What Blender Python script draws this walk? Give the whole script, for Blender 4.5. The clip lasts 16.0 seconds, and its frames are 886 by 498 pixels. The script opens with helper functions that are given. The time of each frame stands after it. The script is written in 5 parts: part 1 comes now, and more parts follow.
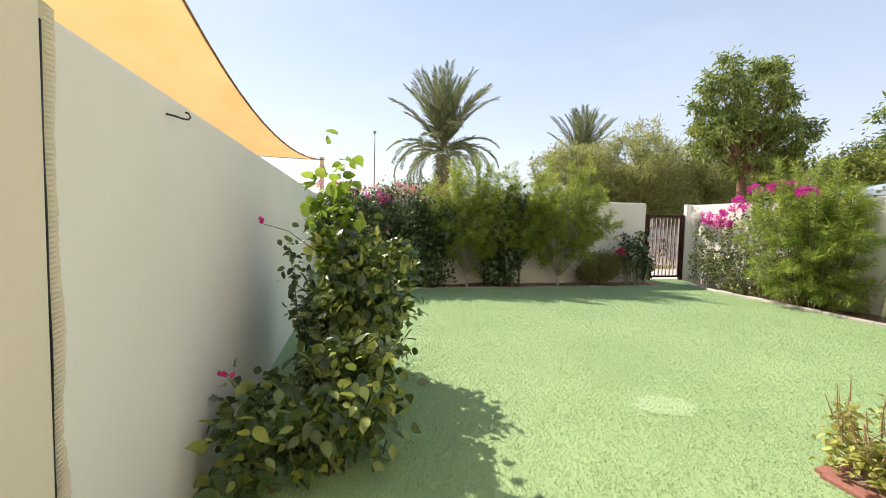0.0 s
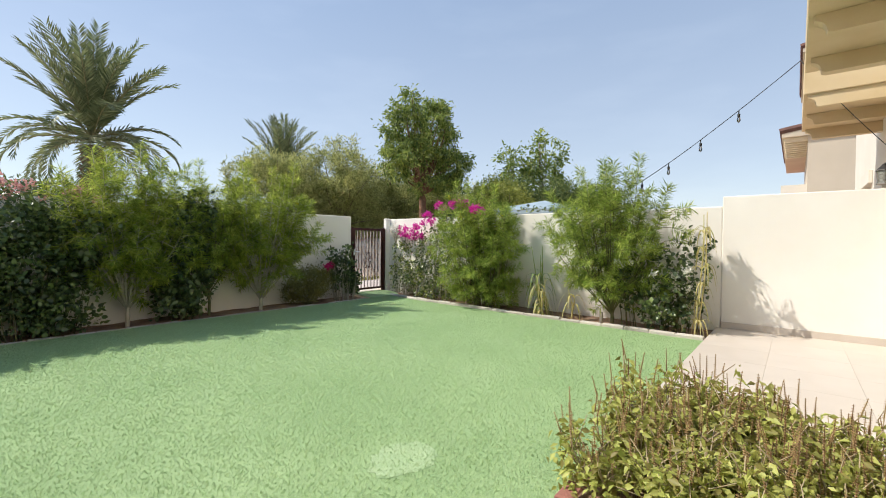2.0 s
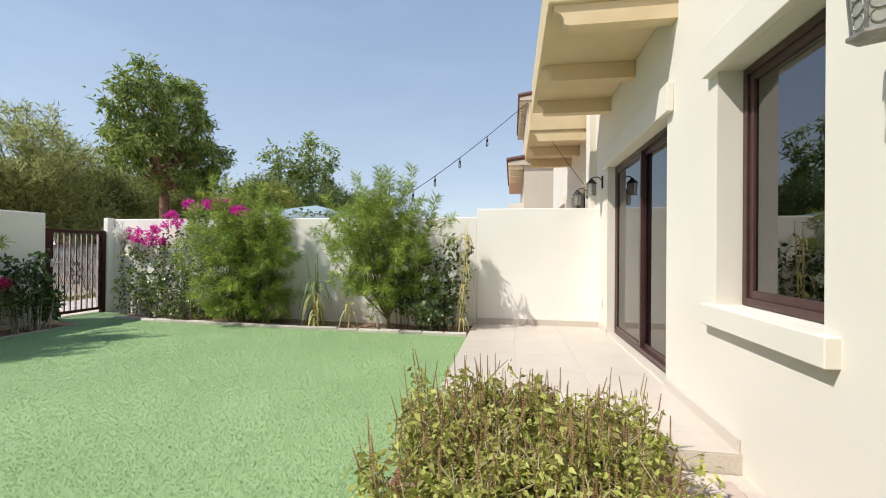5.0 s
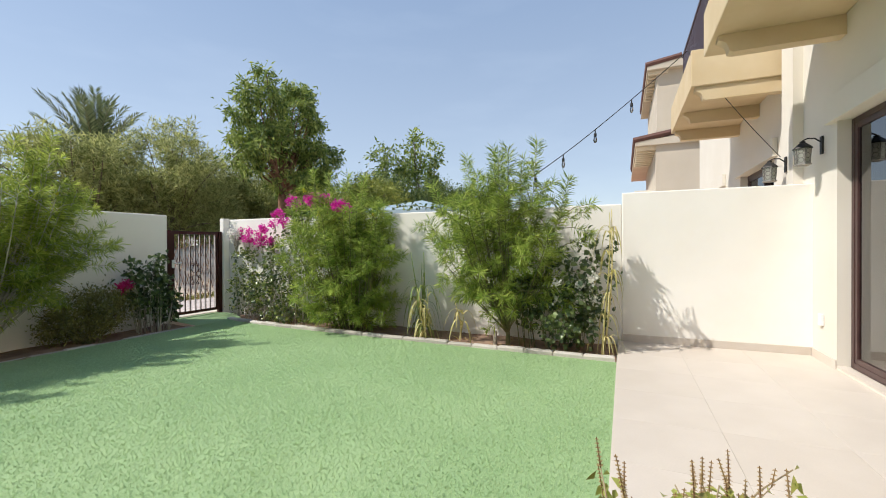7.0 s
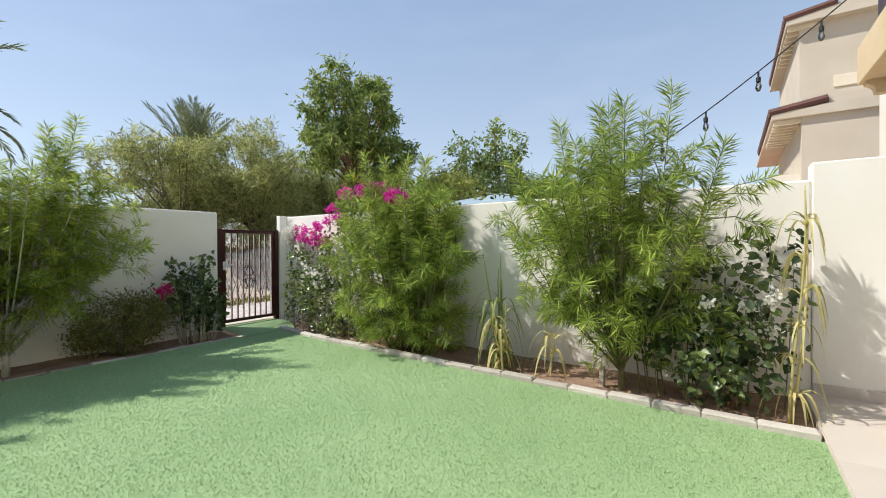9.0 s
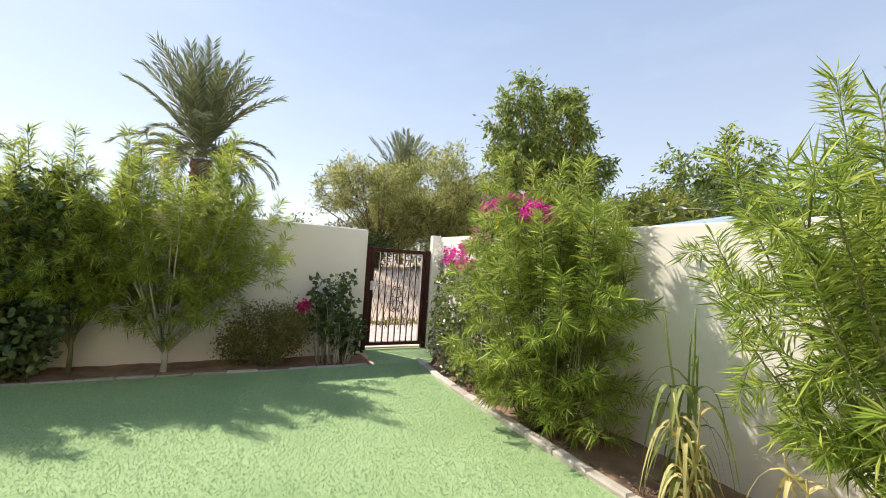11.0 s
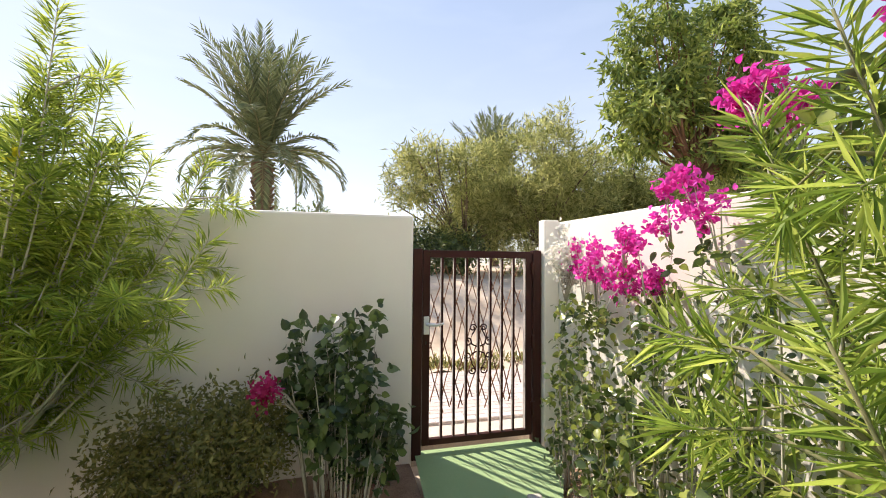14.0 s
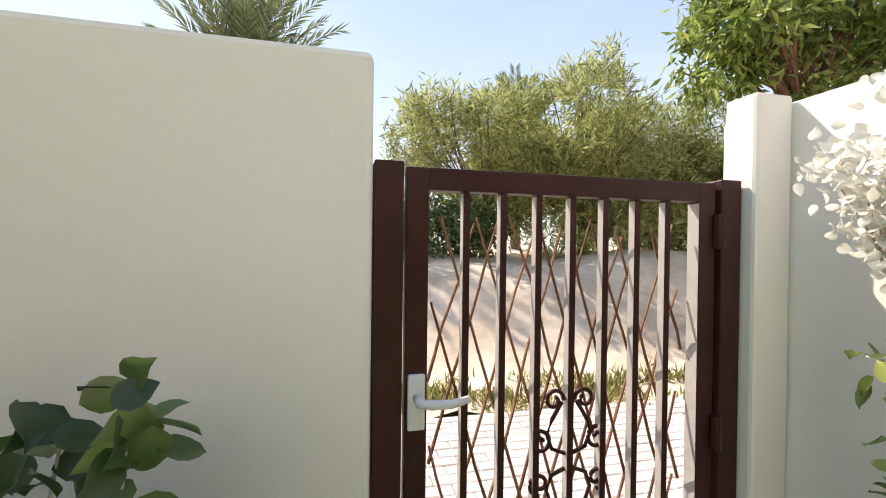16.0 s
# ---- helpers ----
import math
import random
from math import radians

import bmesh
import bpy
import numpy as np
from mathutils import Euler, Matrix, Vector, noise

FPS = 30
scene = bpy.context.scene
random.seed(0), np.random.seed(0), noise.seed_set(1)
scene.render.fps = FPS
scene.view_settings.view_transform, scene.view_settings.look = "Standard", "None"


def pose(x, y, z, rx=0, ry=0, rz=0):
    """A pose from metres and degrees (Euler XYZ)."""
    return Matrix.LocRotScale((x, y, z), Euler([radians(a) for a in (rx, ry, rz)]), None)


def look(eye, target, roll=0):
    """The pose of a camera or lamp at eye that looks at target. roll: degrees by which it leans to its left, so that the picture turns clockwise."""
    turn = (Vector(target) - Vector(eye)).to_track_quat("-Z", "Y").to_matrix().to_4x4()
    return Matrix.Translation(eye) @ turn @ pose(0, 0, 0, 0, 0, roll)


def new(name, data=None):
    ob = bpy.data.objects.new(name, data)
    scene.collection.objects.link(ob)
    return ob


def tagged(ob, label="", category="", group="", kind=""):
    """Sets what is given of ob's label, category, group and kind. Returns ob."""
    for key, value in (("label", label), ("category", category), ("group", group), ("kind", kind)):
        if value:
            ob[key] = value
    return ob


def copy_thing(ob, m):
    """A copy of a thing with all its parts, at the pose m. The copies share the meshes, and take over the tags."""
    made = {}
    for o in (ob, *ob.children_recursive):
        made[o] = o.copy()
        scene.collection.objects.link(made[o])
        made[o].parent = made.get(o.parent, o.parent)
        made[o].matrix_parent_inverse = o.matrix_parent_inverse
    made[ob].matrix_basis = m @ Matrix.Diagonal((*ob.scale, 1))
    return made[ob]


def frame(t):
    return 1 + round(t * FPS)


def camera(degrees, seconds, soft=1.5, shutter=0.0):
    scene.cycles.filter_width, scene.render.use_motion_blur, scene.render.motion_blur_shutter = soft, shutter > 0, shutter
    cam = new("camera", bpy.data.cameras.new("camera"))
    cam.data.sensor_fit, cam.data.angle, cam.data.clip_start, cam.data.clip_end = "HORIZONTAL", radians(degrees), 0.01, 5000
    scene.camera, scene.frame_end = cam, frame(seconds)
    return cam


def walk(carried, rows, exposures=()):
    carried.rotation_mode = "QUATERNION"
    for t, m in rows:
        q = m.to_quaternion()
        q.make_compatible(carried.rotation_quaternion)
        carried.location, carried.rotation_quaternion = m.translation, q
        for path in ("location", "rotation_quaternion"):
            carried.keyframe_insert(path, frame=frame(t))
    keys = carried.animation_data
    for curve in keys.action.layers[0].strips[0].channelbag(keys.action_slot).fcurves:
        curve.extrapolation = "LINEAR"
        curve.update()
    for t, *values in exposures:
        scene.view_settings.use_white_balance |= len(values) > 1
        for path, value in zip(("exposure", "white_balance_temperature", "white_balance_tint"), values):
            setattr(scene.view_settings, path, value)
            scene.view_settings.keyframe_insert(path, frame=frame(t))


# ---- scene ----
cam = camera(92.8, 16.0, 1.0)
PATH = [
    (0, (0.258, 0.458, 1.187), (0.652, 2.415, 1.068), 1.2),
    (0.5, (0.315, 0.495, 1.182), (0.633, 2.467, 1.09), 1.6),
    (1, (0.413, 0.721, 1.216), (1.077, 2.606, 1.138), 2.0),
    (1.5, (0.539, 0.974, 1.28), (1.628, 2.65, 1.209), 1.7),
    (2, (0.671, 1.266, 1.201), (2.205, 2.549, 1.165), 0.5),
    (2.5, (0.802, 1.302, 1.206), (2.6, 2.178, 1.163), -0.2),
    (3, (0.705, 1.284, 1.187), (2.653, 1.734, 1.136), -0.4),
    (3.2, (0.631, 1.277, 1.186), (2.602, 1.617, 1.136), -0.4),
    (5.3, (1.099, 1.56, 1.202), (3.071, 1.892, 1.217), 0.6),
    (5.5, (1.227, 1.581, 1.219), (3.188, 1.97, 1.231), 0.6),
    (6, (1.507, 1.716, 1.213), (3.43, 2.265, 1.218), 0.4),
    (6.5, (1.753, 1.9, 1.233), (3.632, 2.584, 1.23), 0.1),
    (7, (2.07, 2.066, 1.217), (3.908, 2.854, 1.202), -0.3),
    (7.5, (2.363, 2.203, 1.224), (4.174, 3.05, 1.202), -0.8),
    (8, (2.686, 2.411, 1.203), (4.466, 3.324, 1.171), -1.1),
    (8.5, (3.015, 2.525, 1.194), (4.751, 3.516, 1.163), -1.0),
    (9, (3.387, 2.63, 1.223), (5.037, 3.76, 1.207), -0.4),
    (9.5, (3.751, 2.737, 1.238), (5.277, 4.029, 1.243), 0.5),
    (10, (4.112, 2.792, 1.267), (5.464, 4.266, 1.296), 1.7),
    (10.2, (4.243, 2.81, 1.269), (5.517, 4.351, 1.312), 2.2),
    (12.3, (5.555, 4.133, 1.372), (6.15, 6.041, 1.441), 2.8),
    (12.5, (5.649, 4.329, 1.355), (6.227, 6.242, 1.421), 2.3),
    (13, (5.852, 4.898, 1.385), (6.401, 6.821, 1.446), 1.4),
    (13.5, (5.966, 5.425, 1.405), (6.502, 7.351, 1.461), 0.7),
    (14, (6.149, 6.036, 1.415), (6.676, 7.964, 1.474), 0.5),
    (14.5, (6.24, 6.562, 1.385), (6.764, 8.491, 1.44), 0.4),
    (15, (6.43, 7.07, 1.396), (6.936, 9.005, 1.42), -0.1),
    (15.5, (6.512, 7.635, 1.292), (7.042, 9.563, 1.343), 0.4),
    (16, (6.698, 8.142, 1.309), (7.162, 10.088, 1.295), 0.7),
]
walk(cam, [(t, look(eye, target, roll)) for t, eye, target, roll in PATH],
     [(0.0, 1.00, 6950, 15), (1.5, 0.80, 6750, 12), (2.5, 0.60, 6350, 10), (6.0, 0.56, 6300, 10), (9.0, 0.64, 6320, 10), (10.0, 0.94, 6650, 12),
      (12.5, 1.00, 6950, 14), (14.0, 1.10, 7050, 16), (15.0, 1.16, 7050, 15), (16.0, 1.22, 6950, 14)])

# ---- world, sun ----
SUN_WAY = Vector((0.50, -0.756, -1.0)).normalized()
world = bpy.data.worlds.new("sky")
scene.world = world
world.use_nodes = True
wn = world.node_tree
wn.nodes.clear()
w_out = wn.nodes.new("ShaderNodeOutputWorld")
w_bg = wn.nodes.new("ShaderNodeBackground")
w_sky = wn.nodes.new("ShaderNodeTexSky")
w_sky.sky_type = "NISHITA"
w_sky.sun_disc = False
w_sky.sun_elevation = math.asin(-SUN_WAY.z)
w_sky.sun_rotation = math.atan2(-SUN_WAY.x, -SUN_WAY.y)
w_sky.air_density, w_sky.dust_density, w_sky.ozone_density = 1.0, 0.5, 1.0
w_bg.inputs["Strength"].default_value = 0.14
wn.links.new(w_sky.outputs["Color"], w_bg.inputs["Color"])
# desert haze evens the sky out, with thin wisps of cloud
w_geo = wn.nodes.new("ShaderNodeTexCoord")
w_sep = wn.nodes.new("ShaderNodeSeparateXYZ")
wn.links.new(w_geo.outputs["Generated"], w_sep.inputs[0])
w_ramp = wn.nodes.new("ShaderNodeValToRGB")
for pos, col in ((0.0, (0.42, 0.46, 0.50, 1)), (0.22, (0.195, 0.315, 0.47, 1)), (0.5, (0.085, 0.20, 0.39, 1)), (1.0, (0.065, 0.165, 0.35, 1))):
    e = w_ramp.color_ramp.elements[0] if pos == 0.0 else (w_ramp.color_ramp.elements[1] if pos == 1.0 else w_ramp.color_ramp.elements.new(pos))
    e.position, e.color = pos, col
wn.links.new(w_sep.outputs["Z"], w_ramp.inputs[0])
w_map = wn.nodes.new("ShaderNodeMapping")
w_map.inputs["Scale"].default_value = (1.6, 1.6, 6.0)
w_cloud = wn.nodes.new("ShaderNodeTexNoise")
w_cloud.inputs["Scale"].default_value, w_cloud.inputs["Detail"].default_value = 2.2, 7
wn.links.new(w_geo.outputs["Generated"], w_map.inputs["Vector"])
wn.links.new(w_map.outputs[0], w_cloud.inputs["Vector"])
w_cr = wn.nodes.new("ShaderNodeValToRGB")
w_cr.color_ramp.elements[0].position, w_cr.color_ramp.elements[1].position = 0.52, 0.86
w_cr.color_ramp.elements[0].color, w_cr.color_ramp.elements[1].color = (0, 0, 0, 1), (0.05, 0.05, 0.045, 1)
wn.links.new(w_cloud.outputs["Fac"], w_cr.inputs[0])
w_add = wn.nodes.new("ShaderNodeMixRGB")
w_add.blend_type = "ADD"
w_add.inputs[0].default_value = 1.0
wn.links.new(w_ramp.outputs[0], w_add.inputs[1])
wn.links.new(w_cr.outputs[0], w_add.inputs[2])
w_haze = wn.nodes.new("ShaderNodeBackground")
wn.links.new(w_add.outputs[0], w_haze.inputs["Color"])
w_mix = wn.nodes.new("ShaderNodeMixShader")
w_mix.inputs[0].default_value = 0.72
wn.links.new(w_bg.outputs[0], w_mix.inputs[1])
wn.links.new(w_haze.outputs[0], w_mix.inputs[2])
wn.links.new(w_mix.outputs[0], w_out.inputs[0])
sun_data = bpy.data.lights.new("sun", "SUN")
sun_data.energy, sun_data.angle, sun_data.color = 3.3, radians(0.55), (1.0, 0.95, 0.87)
sun = new("sun", sun_data)
sun.matrix_world = look((-8, 18, 24), Vector((-8, 18, 24)) + SUN_WAY)


# ---- materials ----
def material(name, a, b=None, scale=4.0, rough=0.7, bump=0.0, bump_scale=60.0, metal=0.0, fine=0.25,
             c=None, island=False, through_light=0.0, spec=0.5, obj_random=0.0):
    """Two colours mixed by large and fine noise, with a fine relief."""
    m = bpy.data.materials.new(name)
    m.use_nodes = True
    t = m.node_tree
    bsdf = t.nodes["Principled BSDF"]
    out = t.nodes["Material Output"]
    b = b or a
    co = t.nodes.new("ShaderNodeTexCoord")
    n1 = t.nodes.new("ShaderNodeTexNoise")
    n1.inputs["Scale"].default_value, n1.inputs["Detail"].default_value = scale, 5
    n2 = t.nodes.new("ShaderNodeTexNoise")
    n2.inputs["Scale"].default_value, n2.inputs["Detail"].default_value = bump_scale, 4
    for n in (n1, n2):
        t.links.new(co.outputs["Object"], n.inputs["Vector"])
    ramp = t.nodes.new("ShaderNodeValToRGB")
    ramp.color_ramp.elements[0].position, ramp.color_ramp.elements[1].position = 0.35, 0.68
    ramp.color_ramp.elements[0].color, ramp.color_ramp.elements[1].color = (*a, 1), (*b, 1)
    if c:
        e = ramp.color_ramp.elements.new(0.5)
        e.color = (*c, 1)
    if island or obj_random:
        info = t.nodes.new("ShaderNodeNewGeometry" if island else "ShaderNodeObjectInfo")
        src = info.outputs["Random Per Island" if island else "Random"]
        mixv = t.nodes.new("ShaderNodeMath")
        mixv.operation = "MULTIPLY_ADD"
        mixv.inputs[1].default_value = 0.6 if island else obj_random
        add = t.nodes.new("ShaderNodeMath")
        add.operation = "MULTIPLY"
        add.inputs[1].default_value = 0.4 if island else 1 - obj_random
        t.links.new(n1.outputs["Fac"], add.inputs[0])
        t.links.new(src, mixv.inputs[0])
        t.links.new(add.outputs[0], mixv.inputs[2])
        t.links.new(mixv.outputs[0], ramp.inputs[0])
        if island:
            ramp.color_ramp.elements[0].position = 0.2
            ramp.color_ramp.elements[-1].position = 0.8
    else:
        t.links.new(n1.outputs["Fac"], ramp.inputs[0])
    hue = t.nodes.new("ShaderNodeHueSaturation")
    mul = t.nodes.new("ShaderNodeMath")
    mul.operation = "MULTIPLY_ADD"
    mul.inputs[1].default_value, mul.inputs[2].default_value = fine * 2, 1 - fine
    t.links.new(n2.outputs["Fac"], mul.inputs[0])
    t.links.new(mul.outputs[0], hue.inputs["Value"])
    t.links.new(ramp.outputs[0], hue.inputs["Color"])
    t.links.new(hue.outputs[0], bsdf.inputs["Base Color"])
    bsdf.inputs["Roughness"].default_value = rough
    bsdf.inputs["Metallic"].default_value = metal
    bsdf.inputs["Specular IOR Level"].default_value = spec
    if bump:
        bp = t.nodes.new("ShaderNodeBump")
        bp.inputs["Strength"].default_value, bp.inputs["Distance"].default_value = bump, 0.01
        t.links.new(n2.outputs["Fac"], bp.inputs["Height"])
        t.links.new(bp.outputs[0], bsdf.inputs["Normal"])
    if through_light:
        tr = t.nodes.new("ShaderNodeBsdfTranslucent")
        t.links.new(hue.outputs[0], tr.inputs["Color"])
        mx = t.nodes.new("ShaderNodeMixShader")
        mx.inputs[0].default_value = through_light
        t.links.new(bsdf.outputs[0], mx.inputs[1])
        t.links.new(tr.outputs[0], mx.inputs[2])
        t.links.new(mx.outputs[0], out.inputs[0])
    return m


def glass_material(name, tint):
    m = bpy.data.materials.new(name)
    m.use_nodes = True
    t = m.node_tree
    t.nodes.clear()
    out = t.nodes.new("ShaderNodeOutputMaterial")
    clear = t.nodes.new("ShaderNodeBsdfTransparent")
    clear.inputs[0].default_value = (*tint, 1)
    gloss = t.nodes.new("ShaderNodeBsdfGlossy")
    gloss.inputs["Roughness"].default_value = 0.01
    fr = t.nodes.new("ShaderNodeFresnel")
    fr.inputs[0].default_value = 3.1
    mx = t.nodes.new("ShaderNodeMixShader")
    t.links.new(fr.outputs[0], mx.inputs[0])
    t.links.new(clear.outputs[0], mx.inputs[1])
    t.links.new(gloss.outputs[0], mx.inputs[2])
    t.links.new(mx.outputs[0], out.inputs[0])
    return m


M_WALL = material("garden_wall_paint", (0.85, 0.80, 0.715), (0.90, 0.86, 0.785), 1.1, 0.85, 0.10, 240, fine=0.035)
M_FACADE = material("facade_paint", (0.70, 0.645, 0.55), (0.74, 0.69, 0.60), 0.9, 0.85, 0.10, 220, fine=0.03)
M_FARWALL = material("far_house_paint", (0.55, 0.47, 0.36), (0.60, 0.52, 0.41), 1.0, 0.85, 0.2, 60, fine=0.04)
M_WORN = material("worn_pale_turf", (0.33, 0.46, 0.235), (0.40, 0.52, 0.29), 14, 0.9, 0.8, 120, fine=0.3)
# wall paint with the orange light from the shade sail mixed into its colour
M_TALL = material("sail_lit_wall_paint", (0.80, 0.69, 0.53), (0.84, 0.74, 0.58), 1.1, 0.85, 0.10, 220, fine=0.035)
M_TRIM = material("stone_trim_paint", (0.70, 0.60, 0.44), (0.75, 0.655, 0.50), 2.0, 0.8, 0.2, 140, fine=0.04)
# darker and yellower than the facade: shade under the balcony is in the colour
M_SOFFIT = material("shaded_soffit_paint", (0.60, 0.46, 0.27), (0.65, 0.52, 0.33), 2.0, 0.85, 0.2, 120, fine=0.05)
M_LAWN = material("artificial_grass", (0.28, 0.41, 0.19), (0.34, 0.47, 0.23), 0.9, 0.85, 0.6, 210, fine=0.35, spec=0.3)
M_BLADE = material("grass_blade", (0.35, 0.50, 0.24), (0.46, 0.60, 0.32), 3.0, 0.7, island=True, fine=0.1, through_light=0.25, spec=0.3)
M_SOIL = material("bed_soil", (0.22, 0.13, 0.085), (0.36, 0.24, 0.16), 5.0, 0.95, 1.0, 90, fine=0.35)
M_SAND = material("sand", (0.56, 0.43, 0.31), (0.72, 0.59, 0.46), 1.6, 0.95, 1.0, 9, fine=0.22)
M_KERB = material("kerb_concrete", (0.42, 0.38, 0.32), (0.58, 0.53, 0.46), 9.0, 0.9, 0.6, 120, fine=0.2, obj_random=0.4)
M_TILE = material("patio_tile", (0.56, 0.49, 0.415), (0.61, 0.54, 0.465), 2.5, 0.45, 0.05, 90, fine=0.05, obj_random=0.25)
M_GROUT = material("grout", (0.55, 0.48, 0.40), (0.60, 0.53, 0.45), 10, 0.9)
M_PAVER = material("pink_paver", (0.50, 0.40, 0.345), (0.60, 0.50, 0.445), 8.0, 0.9, 0.5, 120, fine=0.15, obj_random=0.6)
M_PATHPAVER = material("path_paver", (0.56, 0.47, 0.42), (0.66, 0.57, 0.52), 8.0, 0.9, 0.5, 120, fine=0.12, obj_random=0.6)
M_BRICK = material("red_edging_brick", (0.23, 0.085, 0.07), (0.33, 0.14, 0.11), 8.0, 0.9, 0.6, 100, fine=0.2, obj_random=0.5)
M_GATE = material("gate_paint", (0.042, 0.011, 0.009), (0.056, 0.016, 0.013), 6, 0.42, 0.1, 120, fine=0.15, spec=0.28)
# pale colour for gate faces that catch the sun
M_BARLIT = material("sunlit_bar_side", (0.42, 0.37, 0.34), (0.5, 0.45, 0.42), 12, 0.6, fine=0.15)
M_FRAME = material("brown_aluminium", (0.050, 0.022, 0.020), (0.066, 0.03, 0.027), 6, 0.35, 0.05, 100, fine=0.1)
M_WILLOW = material("willow_stick", (0.20, 0.085, 0.045), (0.34, 0.17, 0.095), 25, 0.8, 0.4, 150, fine=0.25, obj_random=0.5)
M_WHITE = material("white_plastic", (0.72, 0.72, 0.70), (0.78, 0.78, 0.76), 5, 0.4, fine=0.03)
M_BLACK = material("black_rubber", (0.012, 0.012, 0.013), (0.02, 0.02, 0.02), 5, 0.6)
M_IRON = material("dark_iron", (0.03, 0.028, 0.026), (0.055, 0.05, 0.045), 14, 0.5, 0.2, 90, metal=0.6)
M_LANTERNGLASS = material("lantern_glass", (0.50, 0.50, 0.44), (0.62, 0.62, 0.55), 9, 0.25, fine=0.1, through_light=0.5)
M_LANTERN = material("weathered_lantern_metal", (0.20, 0.19, 0.17), (0.32, 0.30, 0.27), 20, 0.55, 0.2, 90, metal=0.5)
M_GLASS = glass_material("window_glass", (0.26, 0.28, 0.29))
M_BULB = glass_material("bulb_glass", (0.93, 0.93, 0.93))
M_ROOM = material("room_plaster", (0.40, 0.36, 0.30), (0.45, 0.41, 0.34), 2, 0.9)
M_ROOF = material("roof_tile", (0.10, 0.05, 0.038), (0.17, 0.08, 0.06), 6, 0.85, 0.4, 50, fine=0.2, obj_random=0.5)
M_TERRACOTTA = material("terracotta_far", (0.50, 0.27, 0.19), (0.58, 0.33, 0.24), 4, 0.9)
M_SAIL = material("sail_cloth", (0.72, 0.44, 0.17), (0.80, 0.51, 0.22), 1.2, 0.9, 0.3, 300, fine=0.05, through_light=0.55)
M_SAILHEM = material("sail_hem", (0.22, 0.13, 0.06), (0.30, 0.18, 0.09), 8, 0.9)
M_TENT = material("tent_cloth", (0.27, 0.35, 0.39), (0.34, 0.42, 0.46), 2, 0.8)
M_BARK = material("grey_bark", (0.14, 0.10, 0.065), (0.26, 0.20, 0.14), 14, 0.95, 1.0, 70, fine=0.25)
M_REDBARK = material("red_brown_bark", (0.15, 0.075, 0.04), (0.26, 0.14, 0.085), 10, 0.95, 1.0, 60, fine=0.25)
M_PALMBARK = material("palm_bark", (0.10, 0.065, 0.04), (0.22, 0.15, 0.10), 12, 0.95, 1.0, 40, fine=0.3)
M_STEM = material("green_stem", (0.12, 0.14, 0.05), (0.24, 0.20, 0.10), 12, 0.8, fine=0.2)
M_DRYSTEM = material("dry_herb_stem", (0.30, 0.23, 0.13), (0.46, 0.38, 0.24), 12, 0.85, fine=0.2)
M_WHITESTEM = material("pale_stem", (0.42, 0.38, 0.30), (0.55, 0.50, 0.42), 12, 0.85, fine=0.2)


def leaf(name, a, b, c=None, t=0.35, rough=0.5, spec=0.4):
    return material(name, a, b, 2.0, rough, island=True, fine=0.12, c=c, through_light=t, spec=spec)


L_NARROW = leaf("narrow_leaf", (0.19, 0.29, 0.05), (0.64, 0.70, 0.17), (0.37, 0.48, 0.09), 0.48)
L_NARROWDARK = leaf("olive_narrow_leaf", (0.20, 0.28, 0.045), (0.68, 0.72, 0.16), (0.38, 0.47, 0.08), 0.62)
L_BOUG = leaf("bougainvillea_leaf", (0.04, 0.07, 0.018), (0.42, 0.46, 0.10), (0.12, 0.17, 0.038), 0.32, 0.28, 0.8)
L_LIME = leaf("young_lime_leaf", (0.203, 0.319, 0.043), (0.464, 0.609, 0.087), (0.319, 0.450, 0.065), 0.5)
L_DARK = leaf("dark_bush_leaf", (0.045, 0.075, 0.027), (0.22, 0.28, 0.085), (0.10, 0.15, 0.046), 0.33, 0.35, 0.65)
L_BROWNISH = leaf("small_olive_leaf", (0.15, 0.16, 0.05), (0.46, 0.41, 0.15), (0.28, 0.27, 0.09), 0.45)
L_PALM = leaf("palm_leaflet", (0.09, 0.125, 0.055), (0.28, 0.32, 0.16), (0.17, 0.21, 0.095), 0.3, 0.45)
L_SHADE = leaf("shade_tree_leaf", (0.10, 0.16, 0.04), (0.46, 0.51, 0.13), (0.24, 0.31, 0.07), 0.5, 0.42)
L_NEEM = leaf("tree_leaf", (0.13, 0.19, 0.045), (0.48, 0.52, 0.13), (0.25, 0.33, 0.075), 0.45, 0.45)
L_WILLOW = leaf("grey_green_leaf", (0.19, 0.22, 0.065), (0.64, 0.63, 0.26), (0.40, 0.42, 0.15), 0.45, 0.6)
L_HEDGE = leaf("far_hedge_leaf", (0.072, 0.123, 0.036), (0.246, 0.290, 0.087), (0.145, 0.196, 0.058), 0.3, 0.6)
L_YELLOW = leaf("yellow_green_leaf", (0.189, 0.232, 0.043), (0.406, 0.420, 0.087), (0.290, 0.319, 0.065), 0.4)
L_BASIL = leaf("basil_leaf", (0.26, 0.22, 0.07), (0.64, 0.66, 0.20), (0.42, 0.45, 0.11), 0.42)
L_SEED = leaf("dry_seed_spike", (0.22, 0.12, 0.06), (0.50, 0.37, 0.18), (0.36, 0.24, 0.11), 0.25, 0.8)
L_DRY = leaf("dry_strap_leaf", (0.435, 0.392, 0.131), (0.754, 0.652, 0.319), (0.580, 0.522, 0.217), 0.35, 0.7)
L_STRAP = leaf("green_strap_leaf", (0.145, 0.217, 0.058), (0.377, 0.406, 0.131), (0.246, 0.304, 0.087), 0.35, 0.6)
